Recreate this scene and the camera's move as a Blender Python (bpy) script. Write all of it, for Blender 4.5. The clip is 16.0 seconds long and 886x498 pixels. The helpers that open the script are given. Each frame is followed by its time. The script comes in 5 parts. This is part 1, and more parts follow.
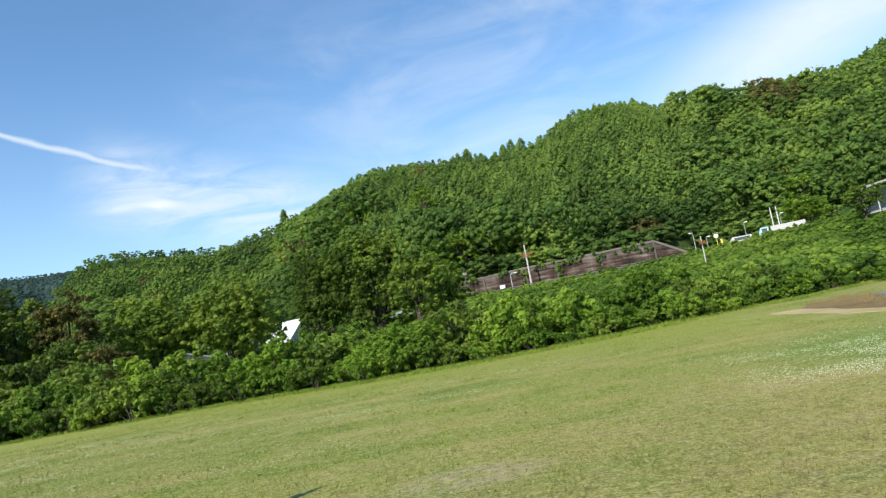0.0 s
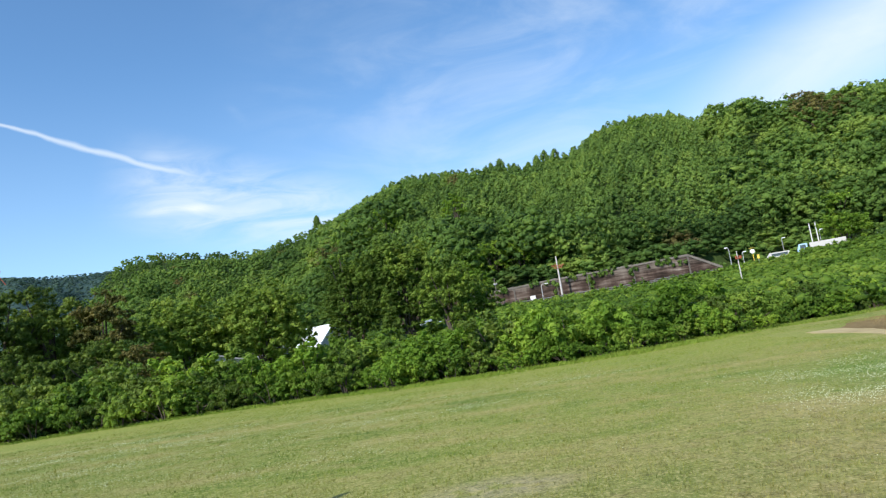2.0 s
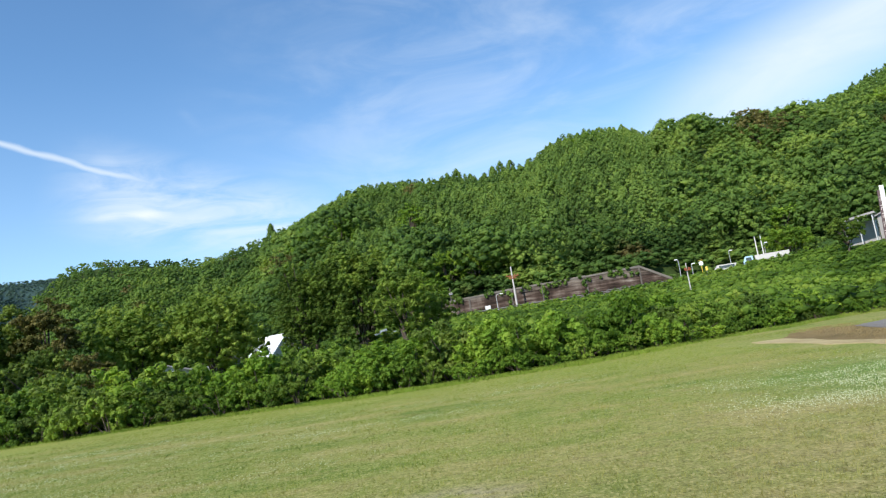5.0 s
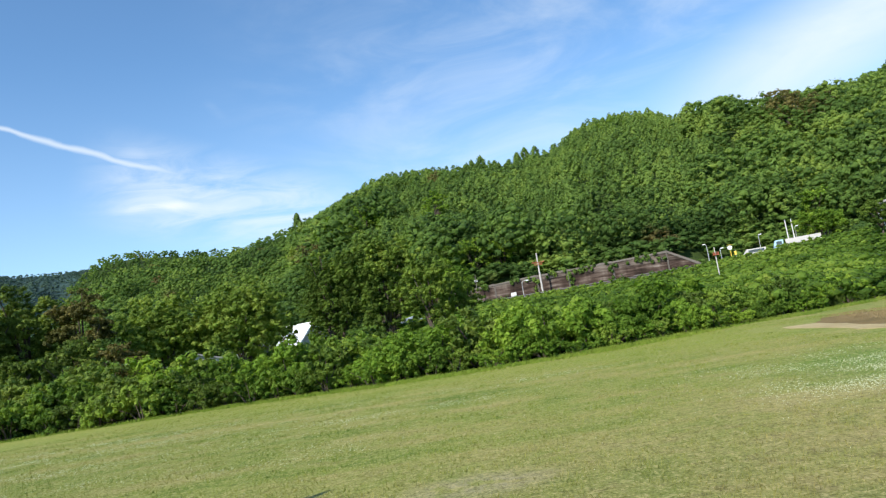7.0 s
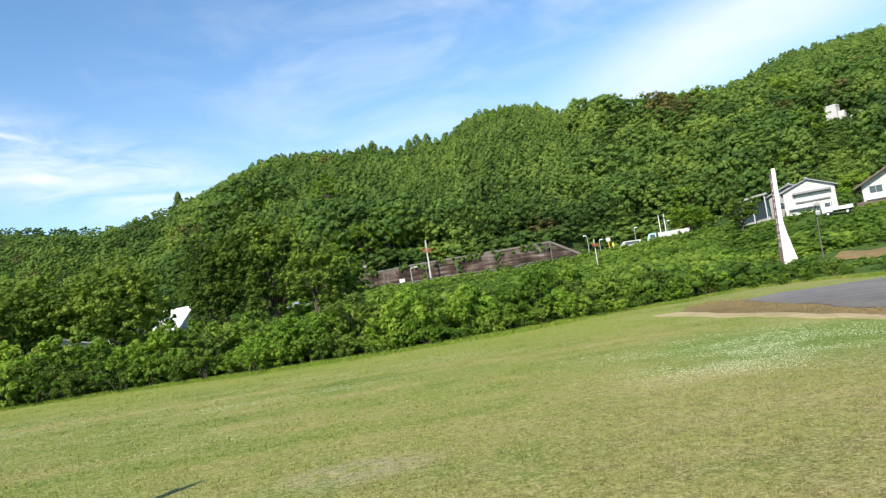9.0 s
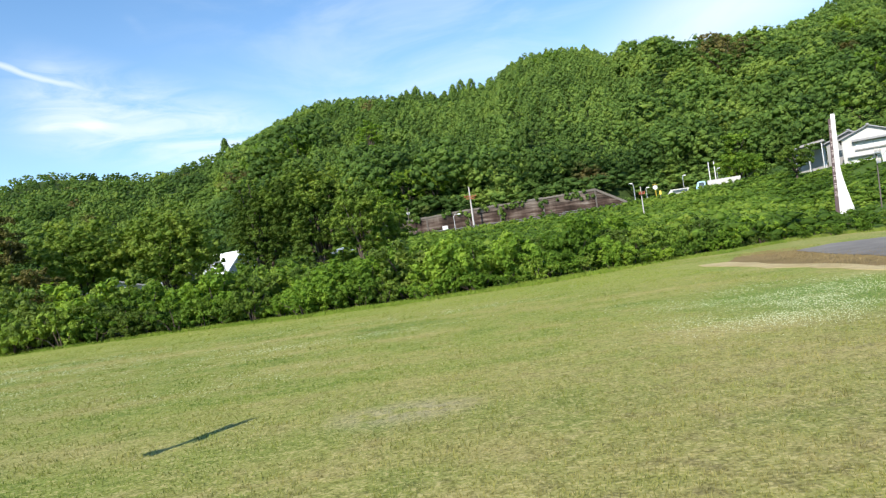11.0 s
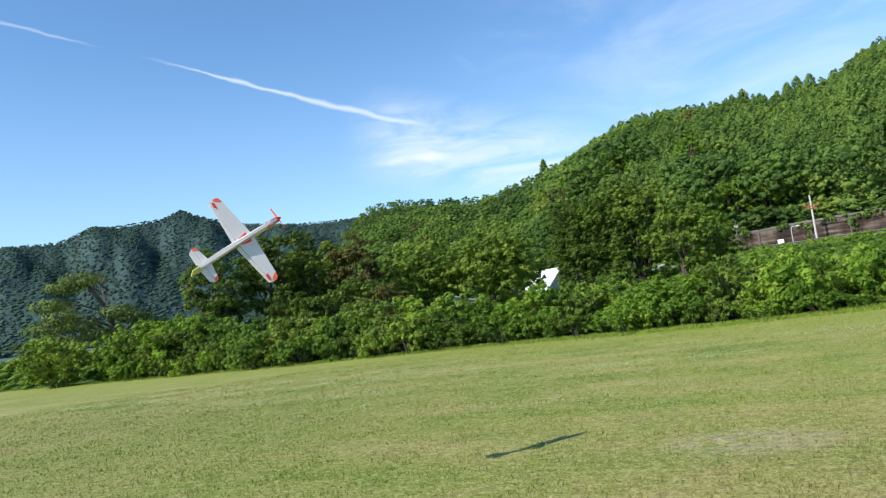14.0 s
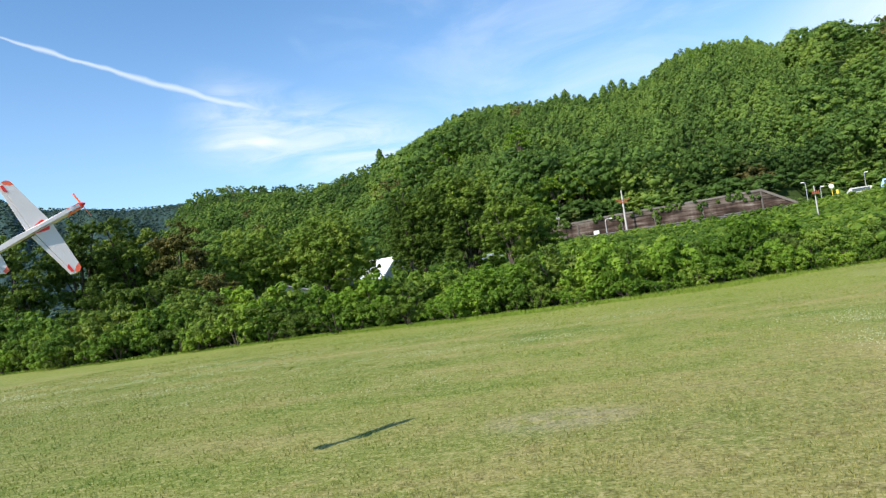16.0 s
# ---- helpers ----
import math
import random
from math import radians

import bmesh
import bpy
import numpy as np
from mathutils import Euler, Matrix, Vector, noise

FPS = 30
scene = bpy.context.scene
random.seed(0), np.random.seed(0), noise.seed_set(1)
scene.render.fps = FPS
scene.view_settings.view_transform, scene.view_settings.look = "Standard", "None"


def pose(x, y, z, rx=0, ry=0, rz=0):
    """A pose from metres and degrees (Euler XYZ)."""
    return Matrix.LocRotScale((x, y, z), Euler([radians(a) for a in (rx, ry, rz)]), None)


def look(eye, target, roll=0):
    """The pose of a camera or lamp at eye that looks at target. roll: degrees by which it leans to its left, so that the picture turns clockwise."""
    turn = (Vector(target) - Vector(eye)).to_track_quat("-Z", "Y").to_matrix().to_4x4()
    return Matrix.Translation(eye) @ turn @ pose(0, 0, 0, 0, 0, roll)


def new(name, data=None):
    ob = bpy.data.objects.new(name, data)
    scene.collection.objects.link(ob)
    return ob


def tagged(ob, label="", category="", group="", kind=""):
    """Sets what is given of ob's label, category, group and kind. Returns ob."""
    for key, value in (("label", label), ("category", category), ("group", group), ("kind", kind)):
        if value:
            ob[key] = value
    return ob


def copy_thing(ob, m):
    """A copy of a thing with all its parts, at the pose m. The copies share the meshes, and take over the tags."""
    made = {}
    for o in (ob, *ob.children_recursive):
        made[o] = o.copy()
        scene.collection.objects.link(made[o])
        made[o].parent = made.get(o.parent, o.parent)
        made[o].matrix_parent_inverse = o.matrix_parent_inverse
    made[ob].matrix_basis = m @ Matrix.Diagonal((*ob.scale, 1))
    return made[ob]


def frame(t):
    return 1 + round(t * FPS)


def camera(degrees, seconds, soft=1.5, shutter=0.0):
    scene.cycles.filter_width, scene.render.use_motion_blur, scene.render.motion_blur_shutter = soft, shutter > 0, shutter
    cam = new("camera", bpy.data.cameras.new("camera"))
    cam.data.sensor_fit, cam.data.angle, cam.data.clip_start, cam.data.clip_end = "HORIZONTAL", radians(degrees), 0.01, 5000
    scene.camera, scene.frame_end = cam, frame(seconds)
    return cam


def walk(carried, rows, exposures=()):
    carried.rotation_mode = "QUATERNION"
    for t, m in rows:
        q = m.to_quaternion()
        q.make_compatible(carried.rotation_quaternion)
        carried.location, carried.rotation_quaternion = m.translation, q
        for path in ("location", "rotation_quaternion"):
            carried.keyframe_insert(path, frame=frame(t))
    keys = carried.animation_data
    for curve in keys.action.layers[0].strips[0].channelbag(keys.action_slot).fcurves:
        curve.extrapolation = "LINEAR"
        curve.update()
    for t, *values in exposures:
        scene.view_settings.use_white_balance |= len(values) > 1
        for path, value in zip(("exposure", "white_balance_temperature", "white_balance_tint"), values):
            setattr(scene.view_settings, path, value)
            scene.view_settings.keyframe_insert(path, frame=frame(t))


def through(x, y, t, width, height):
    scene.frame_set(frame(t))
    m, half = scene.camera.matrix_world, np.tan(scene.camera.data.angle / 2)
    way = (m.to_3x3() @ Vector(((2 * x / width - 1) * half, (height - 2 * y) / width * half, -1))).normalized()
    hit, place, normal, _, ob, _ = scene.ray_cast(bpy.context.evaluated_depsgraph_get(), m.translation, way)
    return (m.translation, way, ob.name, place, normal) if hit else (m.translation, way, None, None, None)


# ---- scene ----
# The camera is held before the body of someone who stands on a flying field and turns; one lens for the whole clip.
cam = camera(64.55, 16.0, soft=1.25)
EYE = 1.55
BASE_EXPOSURE = 0.45
TURNS = [
    (0.0, 96.30, 10.44, 1.15),
    (0.5, 96.22, 10.88, -3.17),
    (1.0, 96.22, 10.38, -3.12),
    (1.5, 96.69, 9.47, -0.11),
    (2.0, 97.42, 8.83, 3.54),
    (2.5, 97.76, 8.69, 4.95),
    (3.0, 98.17, 8.70, 4.82),
    (3.5, 97.90, 9.05, 1.06),
    (4.0, 97.65, 9.21, -0.63),
    (4.5, 97.63, 8.95, -0.57),
    (7.0, 96.95, 9.18, 1.99),
    (7.5, 96.10, 9.00, -1.21),
    (8.0, 95.33, 8.74, -5.70),
    (8.5, 94.96, 8.72, -7.18),
    (11.0, 90.58, 8.07, -3.68),
    (11.5, 90.32, 7.67, 0.30),
    (12.0, 91.56, 7.65, 6.54),
    (12.5, 94.35, 7.66, 15.80),
    (13.0, 95.51, 7.84, 21.02),
    (13.5, 95.58, 7.84, 22.07),
    (14.0, 95.45, 7.28, 22.03),
    (14.5, 94.80, 7.77, 21.31),
    (15.0, 94.15, 7.79, 18.79),
    (15.5, 93.68, 7.57, 15.32),
    (16.0, 92.76, 7.99, 8.58),
]
ARM = 0.35
EXPOSURES = [(0.0, -0.05, 6640, 10), (2.0, -0.09, 6350, 10), (4.5, -0.09, 6430, 10), (7.5, -0.03, 6600, 10), (8.5, 0.05, 6750, 10), (11.0, 0.11, 6660, 10), (12.0, 0.04, 6480, 10), (13.0, -0.03, 6330, 10), (14.0, 0.0, 6400, 10), (15.0, 0.02, 6600, 10), (16.0, 0.02, 6520, 10)]
EXPOSURES = [(t, BASE_EXPOSURE + stops, kelvin, tint) for t, stops, kelvin, tint in EXPOSURES]
walk(cam, [(t, pose(-ARM * math.sin(radians(rz)), ARM * (math.cos(radians(rz)) - 1), EYE, rx, ry, rz)) for t, rx, ry, rz in TURNS], EXPOSURES)

# ---- daylight: a sun behind the camera, a blue sky with cirrus and a contrail ----
SUN_DIR = Vector((-0.447, -0.662, 0.602)).normalized()
sun = new("sun", bpy.data.lights.new("sun", "SUN"))
sun.data.energy, sun.data.angle, sun.data.color = 5.0, radians(0.53), (1.0, 0.935, 0.84)
sun.matrix_world = look(SUN_DIR * 200, (0, 0, 0))
tagged(sun, "low afternoon sun", "sun", kind="structure")


def bearing(az, r, z=0.0):
    """A place by its bearing from the camera, in degrees to the left of straight ahead."""
    return Vector((-r * math.sin(radians(az)), r * math.cos(radians(az)), z))


def sky_dir(az, el):
    v = bearing(az, math.cos(radians(el)))
    v.z = math.sin(radians(el))
    return v


class Nodes:
    """A short way to write node trees."""

    def __init__(self, tree):
        self.tree = tree

    def add(self, kind, **inputs):
        node = self.tree.nodes.new(kind)
        for key, value in inputs.items():
            self.put(node.inputs[key.replace("_", " ")], value)
        return node

    def put(self, socket, value):
        if isinstance(value, bpy.types.NodeSocket):
            self.tree.links.new(value, socket)
        else:
            socket.default_value = value

    def math(self, op, a, b=0.0, c=0.0, clamp=False):
        node = self.tree.nodes.new("ShaderNodeMath")
        node.operation, node.use_clamp = op, clamp
        for socket, value in zip(node.inputs, (a, b, c)):
            self.put(socket, value)
        return node.outputs[0]

    def vec(self, op, a, b=(0, 0, 0)):
        node = self.tree.nodes.new("ShaderNodeVectorMath")
        node.operation = op
        self.put(node.inputs[0], a)
        self.put(node.inputs[1], b)
        return node.outputs["Value"] if op in ("DOT_PRODUCT", "LENGTH", "DISTANCE") else node.outputs[0]

    def noise(self, vector, scale, detail=4.0, rough=0.55, distort=0.0):
        node = self.add("ShaderNodeTexNoise", Vector=vector, Scale=scale, Detail=detail, Roughness=rough, Distortion=distort)
        return node.outputs["Fac"]

    def ramp(self, fac, *stops):
        node = self.tree.nodes.new("ShaderNodeValToRGB")
        ends = node.color_ramp.elements
        while len(ends) < len(stops):
            ends.new(0.5)
        for e, (p, c) in zip(ends, stops):
            e.position, e.color = p, (*c, 1.0) if not isinstance(c, (int, float)) else (c, c, c, 1.0)
        self.put(node.inputs["Fac"], fac)
        return node.outputs["Color"]

    def mix(self, fac, a, b, blend="MIX"):
        node = self.tree.nodes.new("ShaderNodeMix")
        node.data_type, node.blend_type = "RGBA", blend
        self.put(node.inputs[0], fac)
        for socket, value in ((node.inputs[6], a), (node.inputs[7], b)):
            self.put(socket, (*value, 1.0) if isinstance(value, tuple) and len(value) == 3 else value)
        return node.outputs[2]

    def step(self, x, low, high):
        node = self.tree.nodes.new("ShaderNodeMapRange")
        node.interpolation_type = "SMOOTHSTEP"
        for socket, value in zip(node.inputs, (x, low, high, 0.0, 1.0)):
            self.put(socket, value)
        return node.outputs[0]


world = bpy.data.worlds.new("sky")
scene.world = world
world.use_nodes = True
world.node_tree.nodes.clear()
n = Nodes(world.node_tree)
sky = n.tree.nodes.new("ShaderNodeTexSky")
sky.sky_type, sky.sun_disc = "NISHITA", False
sky.sun_elevation, sky.sun_rotation = radians(37.0), radians(214.0)
sky.air_density, sky.dust_density, sky.ozone_density, sky.altitude = 1.0, 0.2, 4.0, 200.0
D = n.add("ShaderNodeTexCoord").outputs["Generated"]


def along(a, b):
    """Across and along a great circle from a to b, in radians."""
    side = a.cross(b).normalized()
    ahead = side.cross(a).normalized()
    s = n.vec("DOT_PRODUCT", D, tuple(side))
    t = n.math("ARCTAN2", n.vec("DOT_PRODUCT", D, tuple(ahead)), n.vec("DOT_PRODUCT", D, tuple(a)))
    return s, t


# The contrail: a thin, slightly crooked streak that frays into a fan at its lower end.
s, t = along(sky_dir(51.0, 23.4), sky_dir(18.7, 14.4))
crook = n.math("MULTIPLY", n.math("SUBTRACT", n.noise(D, 9.0, 3.0), 0.5), 0.022)
off = n.math("ABSOLUTE", n.math("ADD", s, crook))
width = n.math("MULTIPLY_ADD", n.noise(D, 26.0, 3.0), 0.008, n.math("MULTIPLY_ADD", n.step(t, 0.12, 0.48), 0.005, -0.0018))
core = n.math("SUBTRACT", 1.0, n.step(off, 0.0, width), clamp=True)
reach = n.math("MULTIPLY", n.step(t, 0.11, 0.24), n.math("SUBTRACT", 1.0, n.step(t, 0.46, 0.56)))
first = n.math("SUBTRACT", 1.0, n.step(t, 0.02, 0.09))
streak = n.math("MULTIPLY", core, n.math("MAXIMUM", reach, n.math("MULTIPLY", first, 0.5)))
fan_axis = along(sky_dir(29.0, 15.8), sky_dir(10.0, 10.6))
fibre = n.noise(n.vec("MULTIPLY", D, (9.0, 9.0, 34.0)), 1.0, 5.0, 0.6, 0.8)
fan = n.math("MULTIPLY", n.math("SUBTRACT", 1.0, n.step(n.math("ABSOLUTE", fan_axis[0]), 0.005, 0.085)), n.math("MULTIPLY", n.step(fan_axis[1], 0.0, 0.11), n.math("SUBTRACT", 1.0, n.step(fan_axis[1], 0.28, 0.5))))
fan = n.math("MULTIPLY", fan, n.step(fibre, 0.22, 0.72))
# Broad cirrus over the mountain.
band = along(sky_dir(-16.0, 11.5), sky_dir(-40.0, 18.5))
veil = n.math("SUBTRACT", 1.0, n.step(n.math("ABSOLUTE", band[0]), 0.0, 0.10))
veil = n.math("MULTIPLY", veil, n.step(band[1], -0.05, 0.22))
thin = n.noise(n.vec("MULTIPLY", D, (3.0, 3.0, 9.0)), 1.6, 6.0, 0.58, 0.6)
wide = n.math("MULTIPLY", n.step(thin, 0.36, 0.8), n.step(n.vec("DOT_PRODUCT", D, tuple(sky_dir(-20, 18))), 0.78, 1.0))
low = n.math("MULTIPLY", n.math("SUBTRACT", 1.0, n.step(n.add("ShaderNodeSeparateXYZ", Vector=D).outputs[2], 0.08, 0.42)), 0.16)
cloud = n.math("MAXIMUM", n.math("MULTIPLY", streak, 0.60), n.math("MULTIPLY", fan, 0.58))
cloud = n.math("MAXIMUM", cloud, n.math("MULTIPLY", veil, n.math("MULTIPLY_ADD", thin, 0.7, 0.32)))
cloud = n.math("MAXIMUM", cloud, n.math("MULTIPLY", wide, 0.34))
cloud = n.math("ADD", cloud, low, clamp=True)
# The puff where the contrail frays, and two short level wisps under it.
puff = n.math("MULTIPLY", n.math("SUBTRACT", 1.0, n.step(n.vec("DISTANCE", D, tuple(sky_dir(24.0, 15.7))), 0.008, 0.052)), n.step(fibre, 0.20, 0.66))
cloud = n.math("MAXIMUM", cloud, n.math("MULTIPLY", puff, 0.55))
for a, b, dim in ((sky_dir(26.6, 12.9), sky_dir(19.4, 12.9), 0.42), (sky_dir(24.5, 11.7), sky_dir(18.0, 11.8), 0.28), (sky_dir(18.6, 20.9), sky_dir(16.4, 18.7), 0.22)):
    s, t = along(a, b)
    thinness = n.math("SUBTRACT", 1.0, n.step(n.math("ABSOLUTE", s), 0.0, 0.010))
    ends = n.math("MULTIPLY", n.step(t, 0.0, 0.05), n.math("SUBTRACT", 1.0, n.step(t, a.angle(b) - 0.04, a.angle(b))))
    wisp = n.math("MULTIPLY", n.math("MULTIPLY", thinness, ends), n.math("MULTIPLY", n.step(fibre, 0.25, 0.7), dim))
    cloud = n.math("ADD", cloud, wisp, clamp=True)
SKY_STRENGTH = 0.14
tone = n.mix(1.0, sky.outputs[0], (0.88, 1.07, 1.12), "MULTIPLY")
colour = n.mix(cloud, tone, (5.1, 5.6, 6.1))
bg = n.add("ShaderNodeBackground", Color=colour, Strength=SKY_STRENGTH)
n.tree.links.new(bg.outputs[0], n.add("ShaderNodeOutputWorld").inputs[0])


# ---- materials ----
def material(name):
    m = bpy.data.materials.new(name)
    m.use_nodes = True
    m.node_tree.nodes.clear()
    k = Nodes(m.node_tree)
    k.out = k.tree.nodes.new("ShaderNodeOutputMaterial")
    return m, k


def surface(k, colour, rough=0.7, metal=0.0, bump=None, depth=0.02, spec=0.5):
    b = k.add("ShaderNodeBsdfPrincipled", Base_Color=colour if not isinstance(colour, tuple) else (*colour, 1.0), Roughness=rough, Metallic=metal, Specular_IOR_Level=spec)
    if bump is not None:
        node = k.add("ShaderNodeBump", Height=bump, Strength=0.7, Distance=depth)
        k.tree.links.new(node.outputs[0], b.inputs["Normal"])
    k.tree.links.new(b.outputs[0], k.out.inputs[0])
    return b


def plain(name, colour, rough=0.6, metal=0.0, spread=0.12, scale=3.0, spec=0.5):
    """A painted or cast surface with faint wear at two scales."""
    m, k = material(name)
    where = k.add("ShaderNodeTexCoord").outputs["Object"]
    grain, stain = k.noise(where, scale * 8, 3.0), k.noise(where, scale * 0.7, 4.0)
    tone = k.math("MULTIPLY_ADD", k.math("ADD", k.math("MULTIPLY", grain, 0.4), k.math("MULTIPLY", stain, 0.6)), 2 * spread, 1.0 - spread)
    surface(k, k.mix(1.0, colour, k.add("ShaderNodeCombineColor", Red=tone, Green=tone, Blue=tone).outputs[0], "MULTIPLY"), rough, metal, grain, 0.003, spec)
    return m


def foliage(name, dark, mid, light, crowns=0.16, patch=0.025, through=0.25, rare=None, tuft=1.6):
    """Leaves: tone by leaf, by crown and by stand; a little light passes through."""
    m, k = material(name)
    where = k.add("ShaderNodeNewGeometry")
    place = where.outputs["Position"]
    leaf = where.outputs["Random Per Island"]
    crown = k.noise(place, crowns, 2.0, 0.5)
    stand = k.noise(place, patch, 2.0, 0.5)
    one = k.add("ShaderNodeObjectInfo").outputs["Random"]
    cell = k.add("ShaderNodeTexVoronoi", Vector=place, Scale=crowns * 1.5)
    own = k.math("SUBTRACT", k.add("ShaderNodeSeparateXYZ", Vector=cell.outputs["Color"]).outputs[0], 0.5)
    bough = k.add("ShaderNodeTexVoronoi", Vector=place, Scale=crowns * 6.0)
    spray = k.math("SUBTRACT", k.add("ShaderNodeSeparateXYZ", Vector=bough.outputs["Color"]).outputs[0], 0.5)
    own = k.math("MULTIPLY_ADD", spray, 0.22, own)
    fac = k.math("MULTIPLY_ADD", own, 0.55, k.math("MULTIPLY_ADD", leaf, 0.14, k.math("MULTIPLY_ADD", k.math("SUBTRACT", crown, 0.5), 1.5, k.math("MULTIPLY_ADD", k.math("SUBTRACT", stand, 0.5), 1.6, k.math("MULTIPLY_ADD", one, 0.22, 0.29)))))
    colour = k.ramp(fac, (0.05, dark), (0.5, mid), (0.95, light))
    if rare:
        spot = k.step(k.noise(k.vec("ADD", place, (311.0, 57.0, 13.0)), crowns * 0.7, 1.0), 0.68, 0.74)
        colour = k.mix(k.math("MULTIPLY", spot, 0.8), colour, rare)
    grain = k.noise(place, tuft, 3.0, 0.6)
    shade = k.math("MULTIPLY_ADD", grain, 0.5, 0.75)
    colour = k.mix(1.0, colour, k.add("ShaderNodeCombineColor", Red=shade, Green=shade, Blue=shade).outputs[0], "MULTIPLY")
    b = k.add("ShaderNodeBsdfPrincipled", Base_Color=colour, Roughness=0.6, Specular_IOR_Level=0.15)
    relief = k.add("ShaderNodeBump", Height=grain, Strength=0.8, Distance=0.9 / tuft)
    k.tree.links.new(relief.outputs[0], b.inputs["Normal"])
    glow = k.add("ShaderNodeBsdfTranslucent", Color=k.mix(1.0, colour, (1.25, 1.3, 0.55), "MULTIPLY"))
    both = k.add("ShaderNodeMixShader", Fac=through)
    k.tree.links.new(b.outputs[0], both.inputs[1])
    k.tree.links.new(glow.outputs[0], both.inputs[2])
    k.tree.links.new(both.outputs[0], k.out.inputs[0])
    return m


CEDAR = foliage("cedar_needles", (0.088, 0.154, 0.034), (0.156, 0.25, 0.052), (0.232, 0.326, 0.066), 0.11, 0.012, 0.36, None, 2.4)
BROAD = foliage("broadleaf_forest", (0.056, 0.11, 0.024), (0.124, 0.212, 0.042), (0.234, 0.324, 0.062), 0.075, 0.013, 0.36, (0.17, 0.13, 0.05), 2.4)
# The blue in these greens is distance haze, put into the base colour.
HAZEWOOD = foliage("hazy_far_forest", (0.04, 0.076, 0.064), (0.053, 0.098, 0.078), (0.07, 0.122, 0.088), 0.015, 0.004, 0.2, None, 0.9)
TREELEAF = foliage("tree_leaves", (0.078, 0.134, 0.022), (0.158, 0.24, 0.038), (0.264, 0.346, 0.06), 0.28, 0.06, 0.42, None, 3.0)
CHERRYLEAF = foliage("cherry_leaves", (0.088, 0.146, 0.024), (0.165, 0.252, 0.04), (0.27, 0.352, 0.062), 0.28, 0.06, 0.42, None, 3.0)
DARKLEAF = foliage("olive_leaves", (0.06, 0.1, 0.02), (0.118, 0.18, 0.034), (0.208, 0.274, 0.054), 0.28, 0.06, 0.42, None, 3.0)
DEEPLEAF = foliage("deep_green_leaves", (0.07, 0.134, 0.02), (0.14, 0.236, 0.034), (0.236, 0.332, 0.052), 0.5, 0.09, 0.42, None, 5.0)
BROWNLEAF = foliage("bronze_leaves", (0.058, 0.066, 0.017), (0.106, 0.107, 0.029), (0.170, 0.152, 0.047), 0.3, 0.06, 0.28, None, 3.0)
REDLEAF = foliage("russet_leaves", (0.11, 0.105, 0.03), (0.185, 0.168, 0.052), (0.27, 0.235, 0.08), 0.3, 0.06, 0.28, None, 3.0)
SHRUBLEAF = foliage("shrub_leaves", (0.078, 0.15, 0.016), (0.162, 0.278, 0.032), (0.276, 0.392, 0.05), 0.5, 0.09, 0.42, None, 5.0)
SLOPELEAF = foliage("slope_leaves", (0.062, 0.122, 0.016), (0.134, 0.23, 0.03), (0.24, 0.338, 0.05), 0.32, 0.05, 0.42, None, 3.0)
NEEDLES = foliage("pine_needles", (0.05, 0.085, 0.02), (0.095, 0.14, 0.032), (0.15, 0.20, 0.05), 0.5, 0.08, 0.2, None, 6.0)
BARK = plain("bark", (0.075, 0.058, 0.042), 0.9, 0, 0.35, 2.0)
DEADWOOD = plain("dead_wood", (0.33, 0.27, 0.21), 0.85, 0, 0.3, 2.0)


